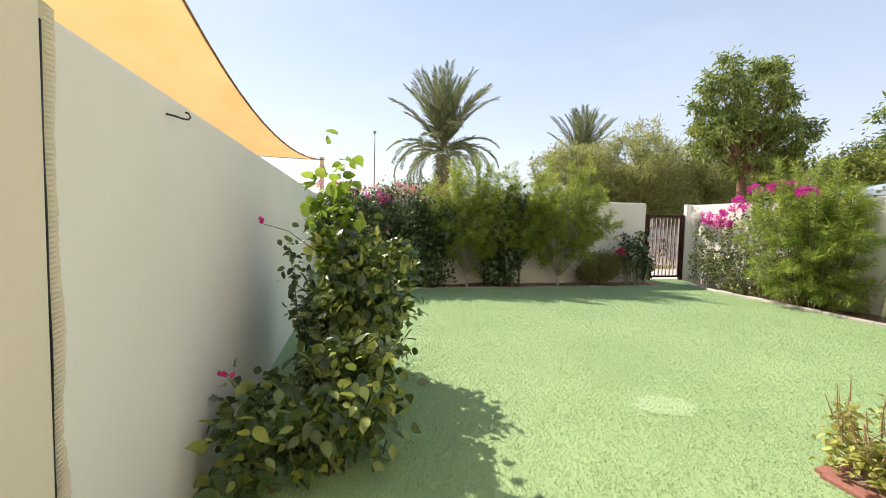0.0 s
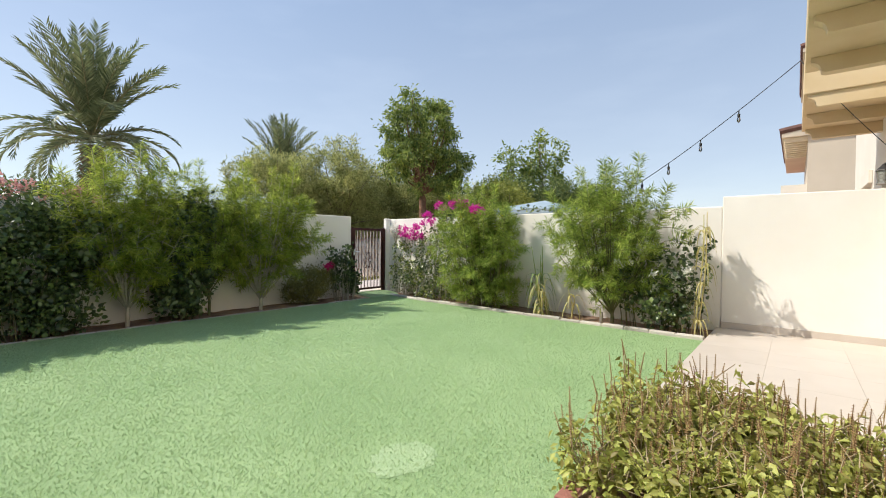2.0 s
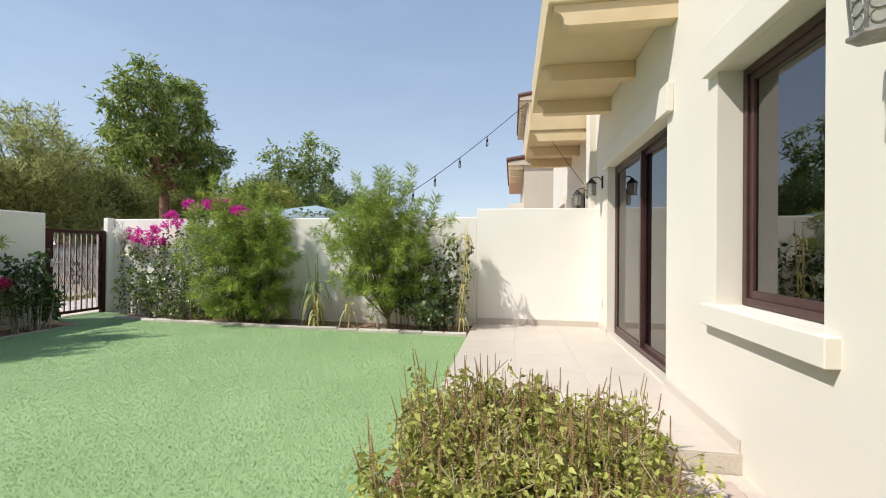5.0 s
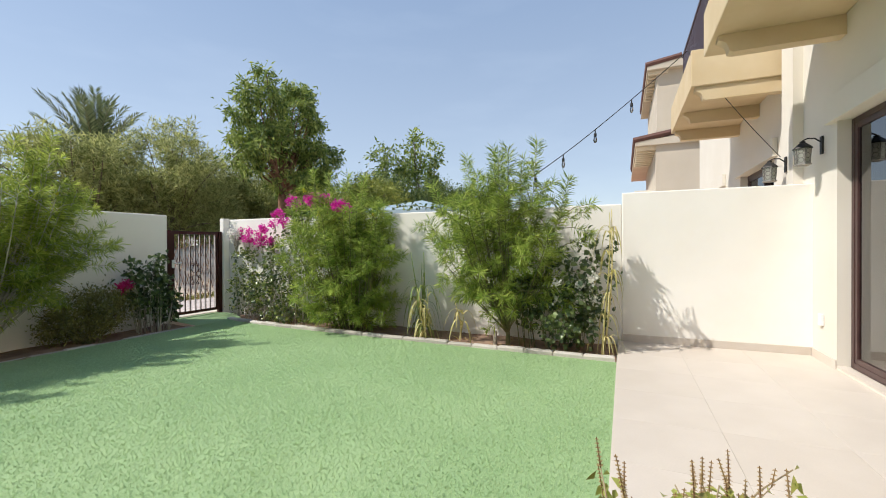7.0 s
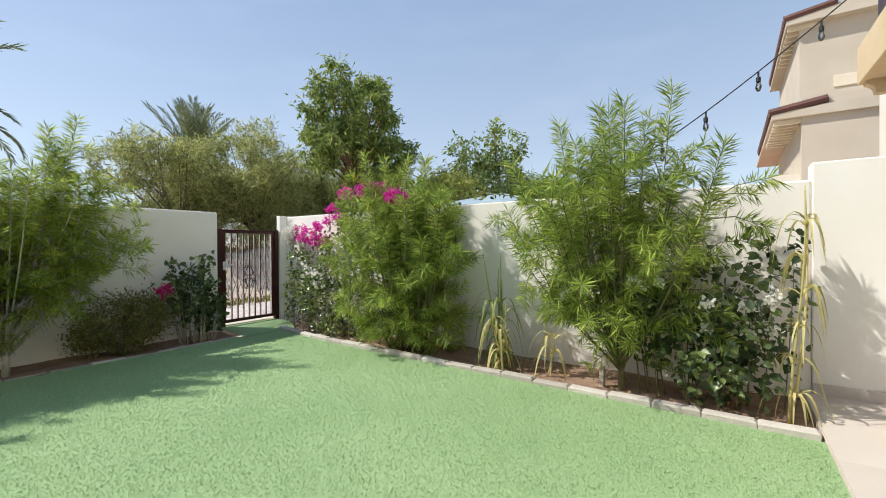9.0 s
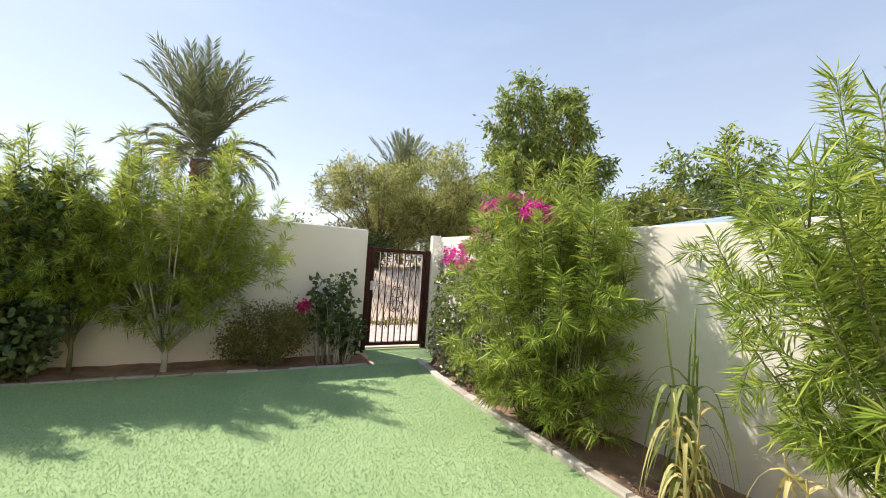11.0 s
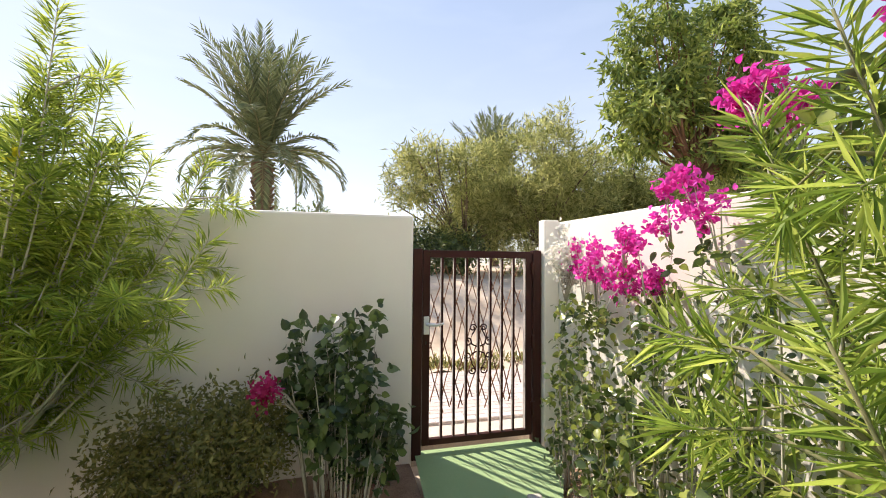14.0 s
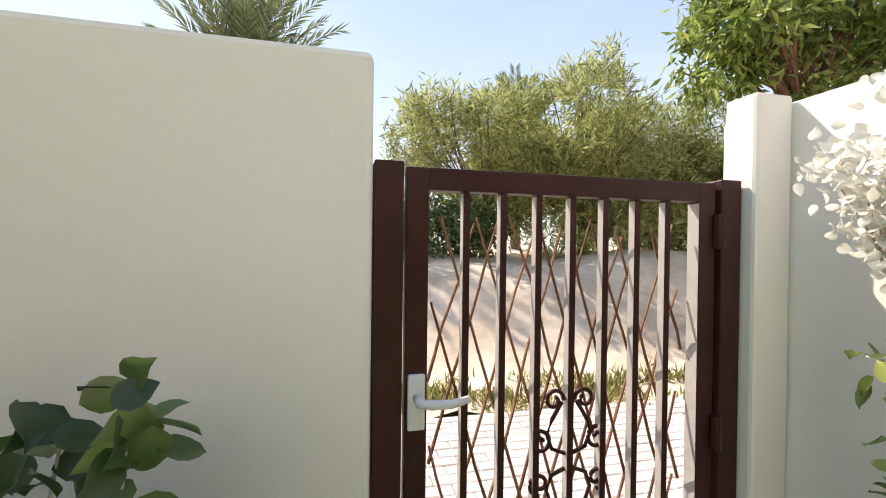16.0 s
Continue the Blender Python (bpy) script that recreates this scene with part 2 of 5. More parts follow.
F_PINK = leaf("pink_bract", (0.66, 0.03, 0.34), (0.88, 0.14, 0.58), (0.80, 0.06, 0.46), 0.5, 0.7)
F_RED = leaf("crimson_bract", (0.50, 0.015, 0.12), (0.78, 0.07, 0.30), (0.64, 0.035, 0.19), 0.45, 0.7)
F_SALMON = leaf("pale_pink_bract", (0.62, 0.27, 0.26), (0.78, 0.48, 0.42), None, 0.4, 0.7)
F_WHITE = leaf("white_flower", (0.80, 0.77, 0.68), (0.88, 0.86, 0.80), None, 0.4, 0.7)
F_YELLOW = leaf("yellow_flower", (0.78, 0.66, 0.03), (0.86, 0.76, 0.07), None, 0.4, 0.7)


# ---- builders ----
def link_mesh(name, verts, faces, mat, parent=None, label="", smooth=False):
    me = bpy.data.meshes.new(name)
    me.from_pydata(verts, [], faces)
    me.materials.append(mat)
    if smooth:
        me.polygons.foreach_set("use_smooth", [True] * len(me.polygons))
    me.update()
    ob = new(name, me)
    if parent:
        ob.parent = parent
    if label:
        tagged(ob, label)
    return ob


def part(name, bm, mat, parent=None, label="", smooth=False):
    me = bpy.data.meshes.new(name)
    bm.to_mesh(me)
    bm.free()
    me.materials.append(mat)
    if smooth:
        me.polygons.foreach_set("use_smooth", [True] * len(me.polygons))
    ob = new(name, me)
    if parent:
        ob.parent = parent
    if label:
        tagged(ob, label)
    return ob


def thing(name, at, label, category, group="", kind=""):
    ob = new(name)
    ob.empty_display_size = 0.1
    ob.location = at
    return tagged(ob, label, category, group, kind)


def box(bm, x0, x1, y0, y1, z0, z1, bevel=0.0):
    made = bmesh.ops.create_cube(bm, size=1.0)["verts"]
    bmesh.ops.scale(bm, verts=made, vec=(x1 - x0, y1 - y0, z1 - z0))
    bmesh.ops.translate(bm, verts=made, vec=((x0 + x1) / 2, (y0 + y1) / 2, (z0 + z1) / 2))
    if bevel:
        edges = list({e for v in made for e in v.link_edges})
        bmesh.ops.bevel(bm, geom=edges, offset=bevel, segments=2, affect="EDGES", profile=0.5)
    return bm


def block(name, x0, x1, y0, y1, z0, z1, mat, parent=None, bevel=0.006, label=""):
    return part(name, box(bmesh.new(), x0, x1, y0, y1, z0, z1, bevel), mat, parent, label)


def tube(points, radii, sides=6):
    """Vertices and faces of a tapered tube along points."""
    pts = [Vector(p) for p in points]
    verts, faces = [], []
    for i, p in enumerate(pts):
        d = (pts[min(i + 1, len(pts) - 1)] - pts[max(i - 1, 0)])
        d = d.normalized() if d.length > 1e-9 else Vector((0, 0, 1))
        u = d.orthogonal().normalized() if abs(d.z) > 0.99 else d.cross(Vector((0, 0, 1))).normalized()
        v = d.cross(u)
        r = radii[i] if hasattr(radii, "__len__") else radii
        for k in range(sides):
            a = 2 * math.pi * k / sides
            verts.append(p + (u * math.cos(a) + v * math.sin(a)) * r)
    for i in range(len(pts) - 1):
        for k in range(sides):
            a, b = i * sides + k, i * sides + (k + 1) % sides
            faces.append((a, b, b + sides, a + sides))
    faces.append(tuple(range(sides))[::-1])
    faces.append(tuple(range((len(pts) - 1) * sides, len(pts) * sides)))
    return verts, faces


class Bits:
    """Gathers many small pieces of one part."""

    def __init__(self):
        self.v, self.f, self.n = [], [], 0

    def add(self, verts, faces):
        self.v.extend(tuple(p) for p in verts)
        self.f.extend(tuple(i + self.n for i in f) for f in faces)
        self.n += len(verts)

    def tube(self, points, radii, sides=5):
        self.add(*tube(points, radii, sides))

    def link(self, name, mat, parent=None, label="", smooth=False):
        return link_mesh(name, self.v, self.f, mat, parent, label, smooth)


def leaves_mesh(name, P, D, N, length, width, mat, parent=None, label="", shape="lance", fold=0.15):
    """Leaves at points P, pointing along D, with normals near N; length and width per leaf."""
    P, D, N = np.asarray(P, float), np.asarray(D, float), np.asarray(N, float)
    if len(P) == 0:
        return None
    D = D / np.maximum(np.linalg.norm(D, axis=1, keepdims=True), 1e-6)
    S = np.cross(D, N)
    S /= np.maximum(np.linalg.norm(S, axis=1, keepdims=True), 1e-6)
    U = np.cross(S, D)
    L = np.broadcast_to(np.asarray(length, float).reshape(-1, 1), (len(P), 1))
    W = np.broadcast_to(np.asarray(width, float).reshape(-1, 1), (len(P), 1))
    if shape == "lance":      # four points, folded along the middle
        rows = [P, P + D * L * 0.45 + S * W * 0.5 + U * W * fold, P + D * L - U * L * 0.12, P + D * L * 0.45 - S * W * 0.5 + U * W * fold]
        quads = np.array([[0, 1, 2], [0, 2, 3]])
    elif shape == "heart":    # broad, pointed, cupped
        rows = [P, P + D * L * 0.25 + S * W * 0.5 + U * W * fold, P + D * L * 0.62 + S * W * 0.36 + U * W * fold,
                P + D * L - U * L * 0.12, P + D * L * 0.62 - S * W * 0.36 + U * W * fold, P + D * L * 0.25 - S * W * 0.5 + U * W * fold]
        quads = np.array([[0, 1, 2], [0, 2, 3], [0, 3, 4], [0, 4, 5]])
    elif shape == "ovate":    # rounded, pointed, folded along a drooping midrib
        ts, ws = (0.0, 0.07, 0.24, 0.45, 0.68, 0.87, 1.0), (0.24, 0.46, 0.5, 0.38, 0.17)
        mid = [P + D * L * q - U * L * 0.24 * q * q for q in ts]
        left = [mid[i + 1] + S * W * ws[i] + U * W * fold for i in range(5)]
        right = [mid[i + 1] - S * W * ws[i] + U * W * fold for i in range(5)]
        rows = mid + left + right
        tri = [[0, 7, 1], [5, 11, 6], [0, 1, 12], [5, 6, 16]]
        for i in range(4):
            tri += [[i + 1, i + 7, i + 8], [i + 1, i + 8, i + 2], [i + 1, i + 13, i + 12], [i + 1, i + 2, i + 13]]
        quads = np.array(tri)
    k = len(rows)
    V = np.stack(rows, axis=1).reshape(-1, 3)
    F = (np.arange(len(P))[:, None, None] * k + quads[None]).reshape(-1, 3)
    me = bpy.data.meshes.new(name)
    me.vertices.add(len(V))
    me.vertices.foreach_set("co", V.ravel())
    me.loops.add(F.size)
    me.loops.foreach_set("vertex_index", F.ravel().astype(np.int32))
    me.polygons.add(len(F))
    me.polygons.foreach_set("loop_start", np.arange(0, F.size, 3, dtype=np.int32))
    me.update(calc_edges=True)
    me.materials.append(mat)
    ob = new(name, me)
    if parent:
        ob.parent = parent
    tagged(ob, label, kind="stuff")
    return ob


def rand_dirs(rng, n, up=0.0):
    d = rng.normal(size=(n, 3))
    d[:, 2] += up
    return d / np.linalg.norm(d, axis=1, keepdims=True)


def narrow_shrub(name, at, height, spread, stems, seed, label, mat, leaf_len=0.13, side=(0, 0), dens=1.0, trunk=0.025, low=0.25, wisps=6, bark=None, along_x=False, yellow=0):
    """An upright shrub with whorls of narrow leaves on slender branching stems, from one foot."""
    rng = np.random.default_rng(seed)
    root = thing(name, at, label, "shrub")
    wood, P, D = Bits(), [], []
    fork = low * height * 0.6
    wood.tube([(0, 0, -0.05), (0.01, 0.0, fork * 0.5), (0.0, 0.01, fork)], [trunk * 1.25, trunk, trunk * 0.9], 7)

    def leafy(p0, p1, p2, step, ln, bare):
        n = max(3, int((Vector(p2) - Vector(p0)).length / step))
        for i in range(n):
            t = (i + 1) / n
            q = np.array(p0) * (1 - t) ** 2 + np.array(p1) * 2 * t * (1 - t) + np.array(p2) * t * t
            tang = (np.array(p1) - np.array(p0)) * (1 - t) + (np.array(p2) - np.array(p1)) * t
            tang = tang / max(np.linalg.norm(tang), 1e-6)
            if t < bare or rng.uniform() < 0.6 * (1 - t):
                continue
            k = int(rng.integers(6, 12))
            d = rng.normal(size=(k, 3))
            d -= (d @ tang)[:, None] * tang * 0.85
            d /= np.linalg.norm(d, axis=1, keepdims=True)
            d += tang * (0.08 + 0.6 * t * t)
            d[:, 2] -= 0.18 * (1 - t)
            P.append(np.repeat(q[None], k, 0))
            D.append(d * ln * rng.uniform(0.65, 1.2, (k, 1)))

    for s in range(stems):
        a = rng.uniform(0, 2 * math.pi)
        r = spread * math.sqrt(rng.uniform(0.02, 1.0))
        h = height * (1 - 0.20 * (r / spread) ** 2) * rng.uniform(0.62, 0.98)
        tip = np.array([r * math.cos(a) * (1.0 if along_x else 0.6) + side[0], r * math.sin(a) * (0.5 if along_x else 1.0) + side[1], h])
        if s < wisps:
            tip = np.array([tip[0] * 0.8, tip[1] * 0.8, height * rng.uniform(0.92, 1.04)])
        mid = np.array([tip[0] * 0.68, tip[1] * 0.68, fork + (h - fork) * 0.45])
        base = np.array([0, 0, fork * rng.uniform(0.55, 1.0)]) if low > 0.15 else np.array([tip[0] * 0.22, tip[1] * 0.30, -0.03])
        pts = [base * (1 - t) ** 2 + mid * 2 * t * (1 - t) + tip * t * t for t in np.linspace(0, 1, 7)]
        wood.tube(pts, np.linspace(trunk * 0.36, 0.003, 7), 5)
        leafy(pts[3], pts[5] * 0.5 + pts[4] * 0.5, tip, 0.024, leaf_len, 0.35)
        twigs = int(rng.integers(5, 9) * dens)
        for _ in range(twigs):
            t = rng.uniform(0.14 if low > 0.15 else 0.06, 0.92)
            q = base * (1 - t) ** 2 + mid * 2 * t * (1 - t) + tip * t * t
            if q[2] < low * height:
                continue
            ln = rng.uniform(0.18, 0.58) * (1.15 - 0.45 * t)
            d = rng.normal(size=3) * np.array([0.8, 1.0, 0.35])
            d = d / np.linalg.norm(d) + np.array([tip[0], tip[1], 0]) * 0.25 + np.array([0, 0, 0.25])
            e = q + d / np.linalg.norm(d) * ln
            e[2] += 0.10 * rng.uniform(-0.8, 1)
            m = (q + e) / 2 + np.array([0, 0, 0.05])
            wood.tube([q, m, e], [0.005, 0.004, 0.002], 4)
            leafy(q, m, e, 0.021, leaf_len * 0.95, 0.5)
    wood.link("branchwork", bark or M_STEM, root, "slender brown-green branching stems", True)
    ends = [p[0] for p, d in zip(P, D) if p[0][2] > height * 0.72]
    P, D = np.concatenate(P), np.concatenate(D)
    if yellow and ends:
        heads = np.array(ends)[rng.choice(len(ends), yellow)]
        fq = np.repeat(heads, 6, 0) + rng.normal(size=(yellow * 6, 3)) * 0.008
        leaves_mesh("yellow_blossom", fq, rand_dirs(rng, len(fq), 1.0), rand_dirs(rng, len(fq)), np.full(len(fq), 0.045), np.full(len(fq), 0.03), F_YELLOW, root, "small yellow trumpet flowers", "ovate", 0.25)
    ln = np.linalg.norm(D, axis=1)
    keep = P[:, 0] + at[0] < 7.93
    keep &= (P[:, 1] + at[1] < 9.07) | (P[:, 2] > 1.85)
    P, D, ln = P[keep], D[keep], ln[keep]
    leaves_mesh("foliage", P, D, rand_dirs(rng, len(P), 0.8), ln, 0.0028 + ln * 0.024, mat, root, "long narrow whorled leaves")
    return root


def clump_points(rng, blobs, n_clumps, per, spread):
    """Points in clumps strewn through ellipsoids (centre, radii), more of them near the outside."""
    vol = np.array([np.prod(b[1]) ** 0.8 for b in blobs])
    pick = rng.choice(len(blobs), n_clumps, p=vol / vol.sum())
    c = np.array([b[0] for b in blobs])[pick]
    r = np.array([b[1] for b in blobs])[pick]
    d = rand_dirs(rng, n_clumps)
    rad = rng.uniform(0.25, 1.0, (n_clumps, 1)) ** 0.45
    centres = c + d * r * rad
    outward = d
    k = rng.poisson(per, n_clumps) + 1
    P = np.repeat(centres, k, 0) + rng.normal(size=(k.sum(), 3)) * spread
    return P, np.repeat(outward, k, 0), centres


def leafy_bush(name, at, blobs, seed, label, mat, n_clumps, per, spread, ln, wd, shape="ovate", canes=8, cane_mat=None,
               flowers=(), wall_x=None, wall_y=None, category="bush", low_x=None, droop=0.2, up=0.7):
    """A bush of broad leaves in clumps on arching canes; flowers: (blobs, number of heads, material, head size, name, label)."""
    rng = np.random.default_rng(seed)
    root = thing(name, at, label, category)
    P, O, C = clump_points(rng, blobs, n_clumps, per, spread)

    def inside(Q):
        ok = Q[:, 2] + at[2] > -0.03
        if wall_x is not None:
            ok &= Q[:, 0] + at[0] < wall_x
        if low_x is not None:
            ok &= Q[:, 0] + at[0] > low_x
        if wall_y is not None:
            ok &= (Q[:, 1] + at[1] < wall_y) | (Q[:, 2] + at[2] > 1.86)
        return ok
    k = inside(P)
    P, O = P[k], O[k]
    D = rand_dirs(rng, len(P)) * 0.9 + O * 0.5
    D[:, 2] -= droop
    size = rng.uniform(0.6, 1.25, len(P))
    leaves_mesh("foliage", P, D, rand_dirs(rng, len(P), up) + O * (0.6 if up < 1 else 0.12), ln * size, wd * size, mat, root, "", shape)
    wood, CP, CD = Bits(), [], []
    C = C[inside(C)]
    for i in rng.choice(len(C), min(canes * 4, len(C)), replace=False):
        e = C[i]
        foot = np.array([rng.normal() * 0.06, rng.normal() * 0.10, -0.04]) if len(blobs) < 4 else np.array([e[0] * 0.55, e[1] * 0.85, -0.04])
        m = foot * 0.45 + e * 0.55 + np.array([0, 0, 0.18 * abs(e[2])]) + rng.normal(size=3) * 0.05
        m[2] = max(m[2], 0.0)
        pts = [foot * (1 - t) ** 2 + m * 2 * t * (1 - t) + e * t * t for t in np.linspace(0, 1, 6)]
        wood.tube(pts, np.linspace(0.010 if i % 4 == 0 else 0.006, 0.002, 6), 4)
        for q in np.arange(0.35, 1.0, 0.035 / max(np.linalg.norm(e - foot), 0.1)):
            c = foot * (1 - q) ** 2 + m * 2 * q * (1 - q) + e * q * q
            CP.append(c[None] + rng.normal(size=(1, 3)) * 0.008)
            dd_ = rng.normal(size=(1, 3)) * np.array([1, 1, 0.4])
            dd_[0, 2] -= 0.3
            CD.append(dd_)
    tagged(wood.link("cane_frame", cane_mat or M_STEM, root, "thin arching canes", True), kind="stuff")
    if len(CP):
        CP, CD = np.concatenate(CP), np.concatenate(CD)
        ok = inside(CP)
        CP, CD = CP[ok], CD[ok]
        cs = rng.uniform(0.6, 1.2, len(CP))
        leaves_mesh("cane_foliage", CP, CD, rand_dirs(rng, len(CP), 1.4), ln * cs, wd * cs, mat, root, "", shape, 0.12)
    for fb, heads, fm, fs, fname, flabel in flowers:
        Q, Oq, H_ = clump_points(rng, fb, max(2, int(heads * 0.75)), 30 if fs > 0.03 else 4, fs * 0.72)
        twig = Bits()
        for h in H_[inside(H_)]:
            c = C[np.argmin(np.linalg.norm(C - h - np.array([0, 0, -0.15]), axis=1))]
            twig.tube([c, (c + h) / 2 + np.array([0, 0, 0.04]), h], [0.004, 0.003, 0.002], 4)
        if twig.n:
            tagged(twig.link("flower_stalk", cane_mat or M_STEM, root, "thin flowering twigs", True), kind="stuff")
        ok = inside(Q)
        Q, Oq = Q[ok], Oq[ok]
        Dq = rand_dirs(rng, len(Q), 0.3)
        leaves_mesh(fname, Q, Dq, rand_dirs(rng, len(Q)), rng.uniform(0.024, 0.036, len(Q)), rng.uniform(0.020, 0.031, len(Q)), fm, root, flabel, "ovate", 0.2)
    return root


def tree(name, at, trunk_h, blobs, seed, label, mat, bark, n_clumps, per, spread, ln, wd, trunk_r=0.18, limbs=14, shape="lance", lean=(0, 0), droop=0.5, up=0.5):
    rng = np.random.default_rng(seed)
    root = thing(name, at, label, "tree")
    wood = Bits()
    top = np.array([lean[0], lean[1], trunk_h])
    wood.tube([(0, 0, -0.3), (lean[0] * 0.3, lean[1] * 0.2, trunk_h * 0.5), top], [trunk_r * 1.3, trunk_r, trunk_r * 0.8], 9)
    P, O, C = clump_points(rng, blobs, n_clumps, per, spread)
    for i in rng.choice(len(C), min(limbs * 3, len(C)), replace=False):
        e = C[i]
        big = i % 3 == 0
        m = top * 0.5 + e * 0.5 + np.array([0, 0, 0.25]) + rng.normal(size=3) * 0.15
        pts = [top * (1 - t) ** 2 + m * 2 * t * (1 - t) + e * t * t for t in np.linspace(0, 1, 7)]
        wood.tube(pts, np.linspace(trunk_r * (0.5 if big else 0.22), 0.012, 7), 5)
    wood.link("trunk", bark, root, "forked bare trunk and limbs", True)
    D = rand_dirs(rng, len(P)) + O * 0.5
    D[:, 2] -= droop
    size = rng.uniform(0.6, 1.3, len(P))
    leaves_mesh("crown", P, D, rand_dirs(rng, len(P), up), ln * size, wd * size, mat, root, "", shape)
    return root


def palm(name, at, trunk_h, fronds, reach, seed, label):
    rng = np.random.default_rng(seed)
    root = thing(name, at, label, "palm tree")
    wood = Bits()
    n = 26
    pts = [(0.05 * math.sin(i * 0.4), 0.04 * math.cos(i * 0.3), -0.2 + (trunk_h + 0.2) * i / n) for i in range(n + 1)]
    wood.tube(pts, [0.20 + 0.03 * (i % 2) + (0.10 if i > n - 4 else 0.0) for i in range(n + 1)], 10)
    for i in range(70):          # stubs of cut fronds
        a, z = i * 2.4, trunk_h * (0.55 + 0.45 * i / 70)
        c, s = math.cos(a), math.sin(a)
        wood.tube([(0.22 * c, 0.22 * s, z - 0.08), (0.36 * c, 0.36 * s, z + 0.08)], [0.06, 0.03], 4)
    wood.link("trunk", M_PALMBARK, root, "rough ringed brown trunk", False)
    for i in range(fronds):
        a = i * 2.39996
        f = i / fronds
        if f < 0.62:             # a dense upright sheaf
            rise = math.radians(88 - 34 * (f / 0.62) ** 1.1 + rng.uniform(-6, 6))
            bend = math.radians(14 + 16 * f + rng.uniform(-5, 8))
            ln = reach * rng.uniform(0.90, 1.10) * 1.02
        else:                    # older fronds arching down
            g = (f - 0.62) / 0.38
            rise = math.radians(36 - 40 * g + rng.uniform(-8, 8))
            bend = math.radians(56 + 34 * g + rng.uniform(-8, 8))
            ln = reach * rng.uniform(0.82, 1.0)
        q = np.array([0.0, 0.0, trunk_h + 0.1 + 0.25 * (1 - f)])
        P, D, N, LL, spine = [], [], [], [], [q.copy()]
        steps = 46
        for s in range(steps):
            t = s / steps
            e = rise - bend * t * (0.4 + t)
            d = np.array([math.cos(a) * math.cos(e), math.sin(a) * math.cos(e), math.sin(e)])
            sidev = np.array([-math.sin(a), math.cos(a), 0])
            upv = np.cross(d, sidev) * -1
            upv = upv if upv[2] > 0 else -upv
            q = q + d * ln / steps
            spine.append(q.copy())
            if t > 0.12:
                for sg in (-1, 1):
                    P.append(q + d * rng.uniform(-0.02, 0.02))
                    D.append(sidev * sg * 0.8 + d * (0.55 + 0.6 * t) + upv * rng.uniform(0.0, 0.5) + np.array([0, 0, -0.1]))
                    N.append(upv + rng.normal(size=3) * 0.2)
                    LL.append(0.60 * ln / 3.2 * (1 - 0.65 * max(t - 0.35, 0) - 0.9 * max(0.3 - t, 0)) * rng.uniform(0.85, 1.1))
        fr = leaves_mesh("frond", P, D, N, LL, np.full(len(P), 0.05), L_PALM, root)
        rib = Bits()
        rib.tube(spine[::3], np.linspace(0.03, 0.006, len(spine[::3])), 4)
        rib.link("midrib", M_STEM, fr)
    return root


# ---- large structure ----
LAWN, BED = -0.05, -0.08
GX0, GX1 = 6.765, 7.83          # gate opening
WX_R, WX_L, WY_G, FY = 7.97, -0.45, 9.12, 0.15


def slab(name, x0, x1, y0, y1, z0, z1, mat, label, category):
    return tagged(block(name, x0, x1, y0, y1, z0, z1, mat, None, 0.0), label, category, kind="structure")


def uneven(name, x0, x1, y0, y1, z, amp, cell, mat, label, category, seed=0.0, rise=None):
    nx, ny = max(2, int((x1 - x0) / cell)), max(2, int((y1 - y0) / cell))
    v = []
    for j in range(ny + 1):
        for i in range(nx + 1):
            x, y = x0 + (x1 - x0) * i / nx, y0 + (y1 - y0) * j / ny
            v.append((x, y, z + amp * noise.noise((x * 1.7 + seed, y * 1.7, 0.3)) + amp * 0.5 * noise.noise((x * 7, y * 7, seed)) + (rise(x, y) if rise else 0)))
    f = [(j * (nx + 1) + i, j * (nx + 1) + i + 1, (j + 1) * (nx + 1) + i + 1, (j + 1) * (nx + 1) + i) for j in range(ny) for i in range(nx)]
    return tagged(link_mesh(name, v, f, mat, None, "", True), label, category, kind="structure")


tagged(link_mesh("ground", [(-600, -600, -0.22), (600, -600, -0.22), (600, 600, -0.22), (-600, 600, -0.22)], [(0, 1, 2, 3)], M_SAND),
       "pale dusty sand ground reaching to the horizon", "ground", kind="structure")


def kerb_x(y):
    """The lawn's edge along the bed under the neighbour's wall."""
    return 6.97 + 0.035 * (y - 2.15) + 0.20 * max(0.0, (y - 6.6) / 2) ** 2


def kerb_y(x):
    return 8.33 + 0.12 * math.sin((x - 1.0) * 0.55) * 0.5 + 0.05 * max(0, x - 5.5)


lawn_v, lawn_f, LN = [], [], 24
for j in range(LN + 1):
    for i in range(LN + 1):
        u, w = i / LN, j / LN
        y = 0.64 + (8.4 - 0.64) * w
        x1 = kerb_x(max(y, 2.15)) if y > 2.15 else 6.97
        x = WX_L + (x1 - WX_L) * u
        yy = y if w < 1 else kerb_y(x)
        lawn_v.append((x, yy, LAWN))
for j in range(LN):
    for i in range(LN):
        a = j * (LN + 1) + i
        lawn_f.append((a, a + 1, a + LN + 2, a + LN + 1))
lawn = tagged(link_mesh("floor_lawn", lawn_v, lawn_f, M_LAWN), "flat bright green artificial grass lawn", "artificial grass", kind="structure")
mat_v = [(6.72, 8.33, LAWN + 0.004), (7.52, 8.30, LAWN + 0.004), (7.80, 8.75, LAWN + 0.02), (7.80, 9.20, LAWN + 0.03), (6.80, 9.20, LAWN + 0.03)]
tagged(link_mesh("floor_lawn_gate", mat_v, [(0, 1, 2, 3, 4)], M_LAWN), "green artificial grass strip at the gate", "artificial grass", kind="structure")

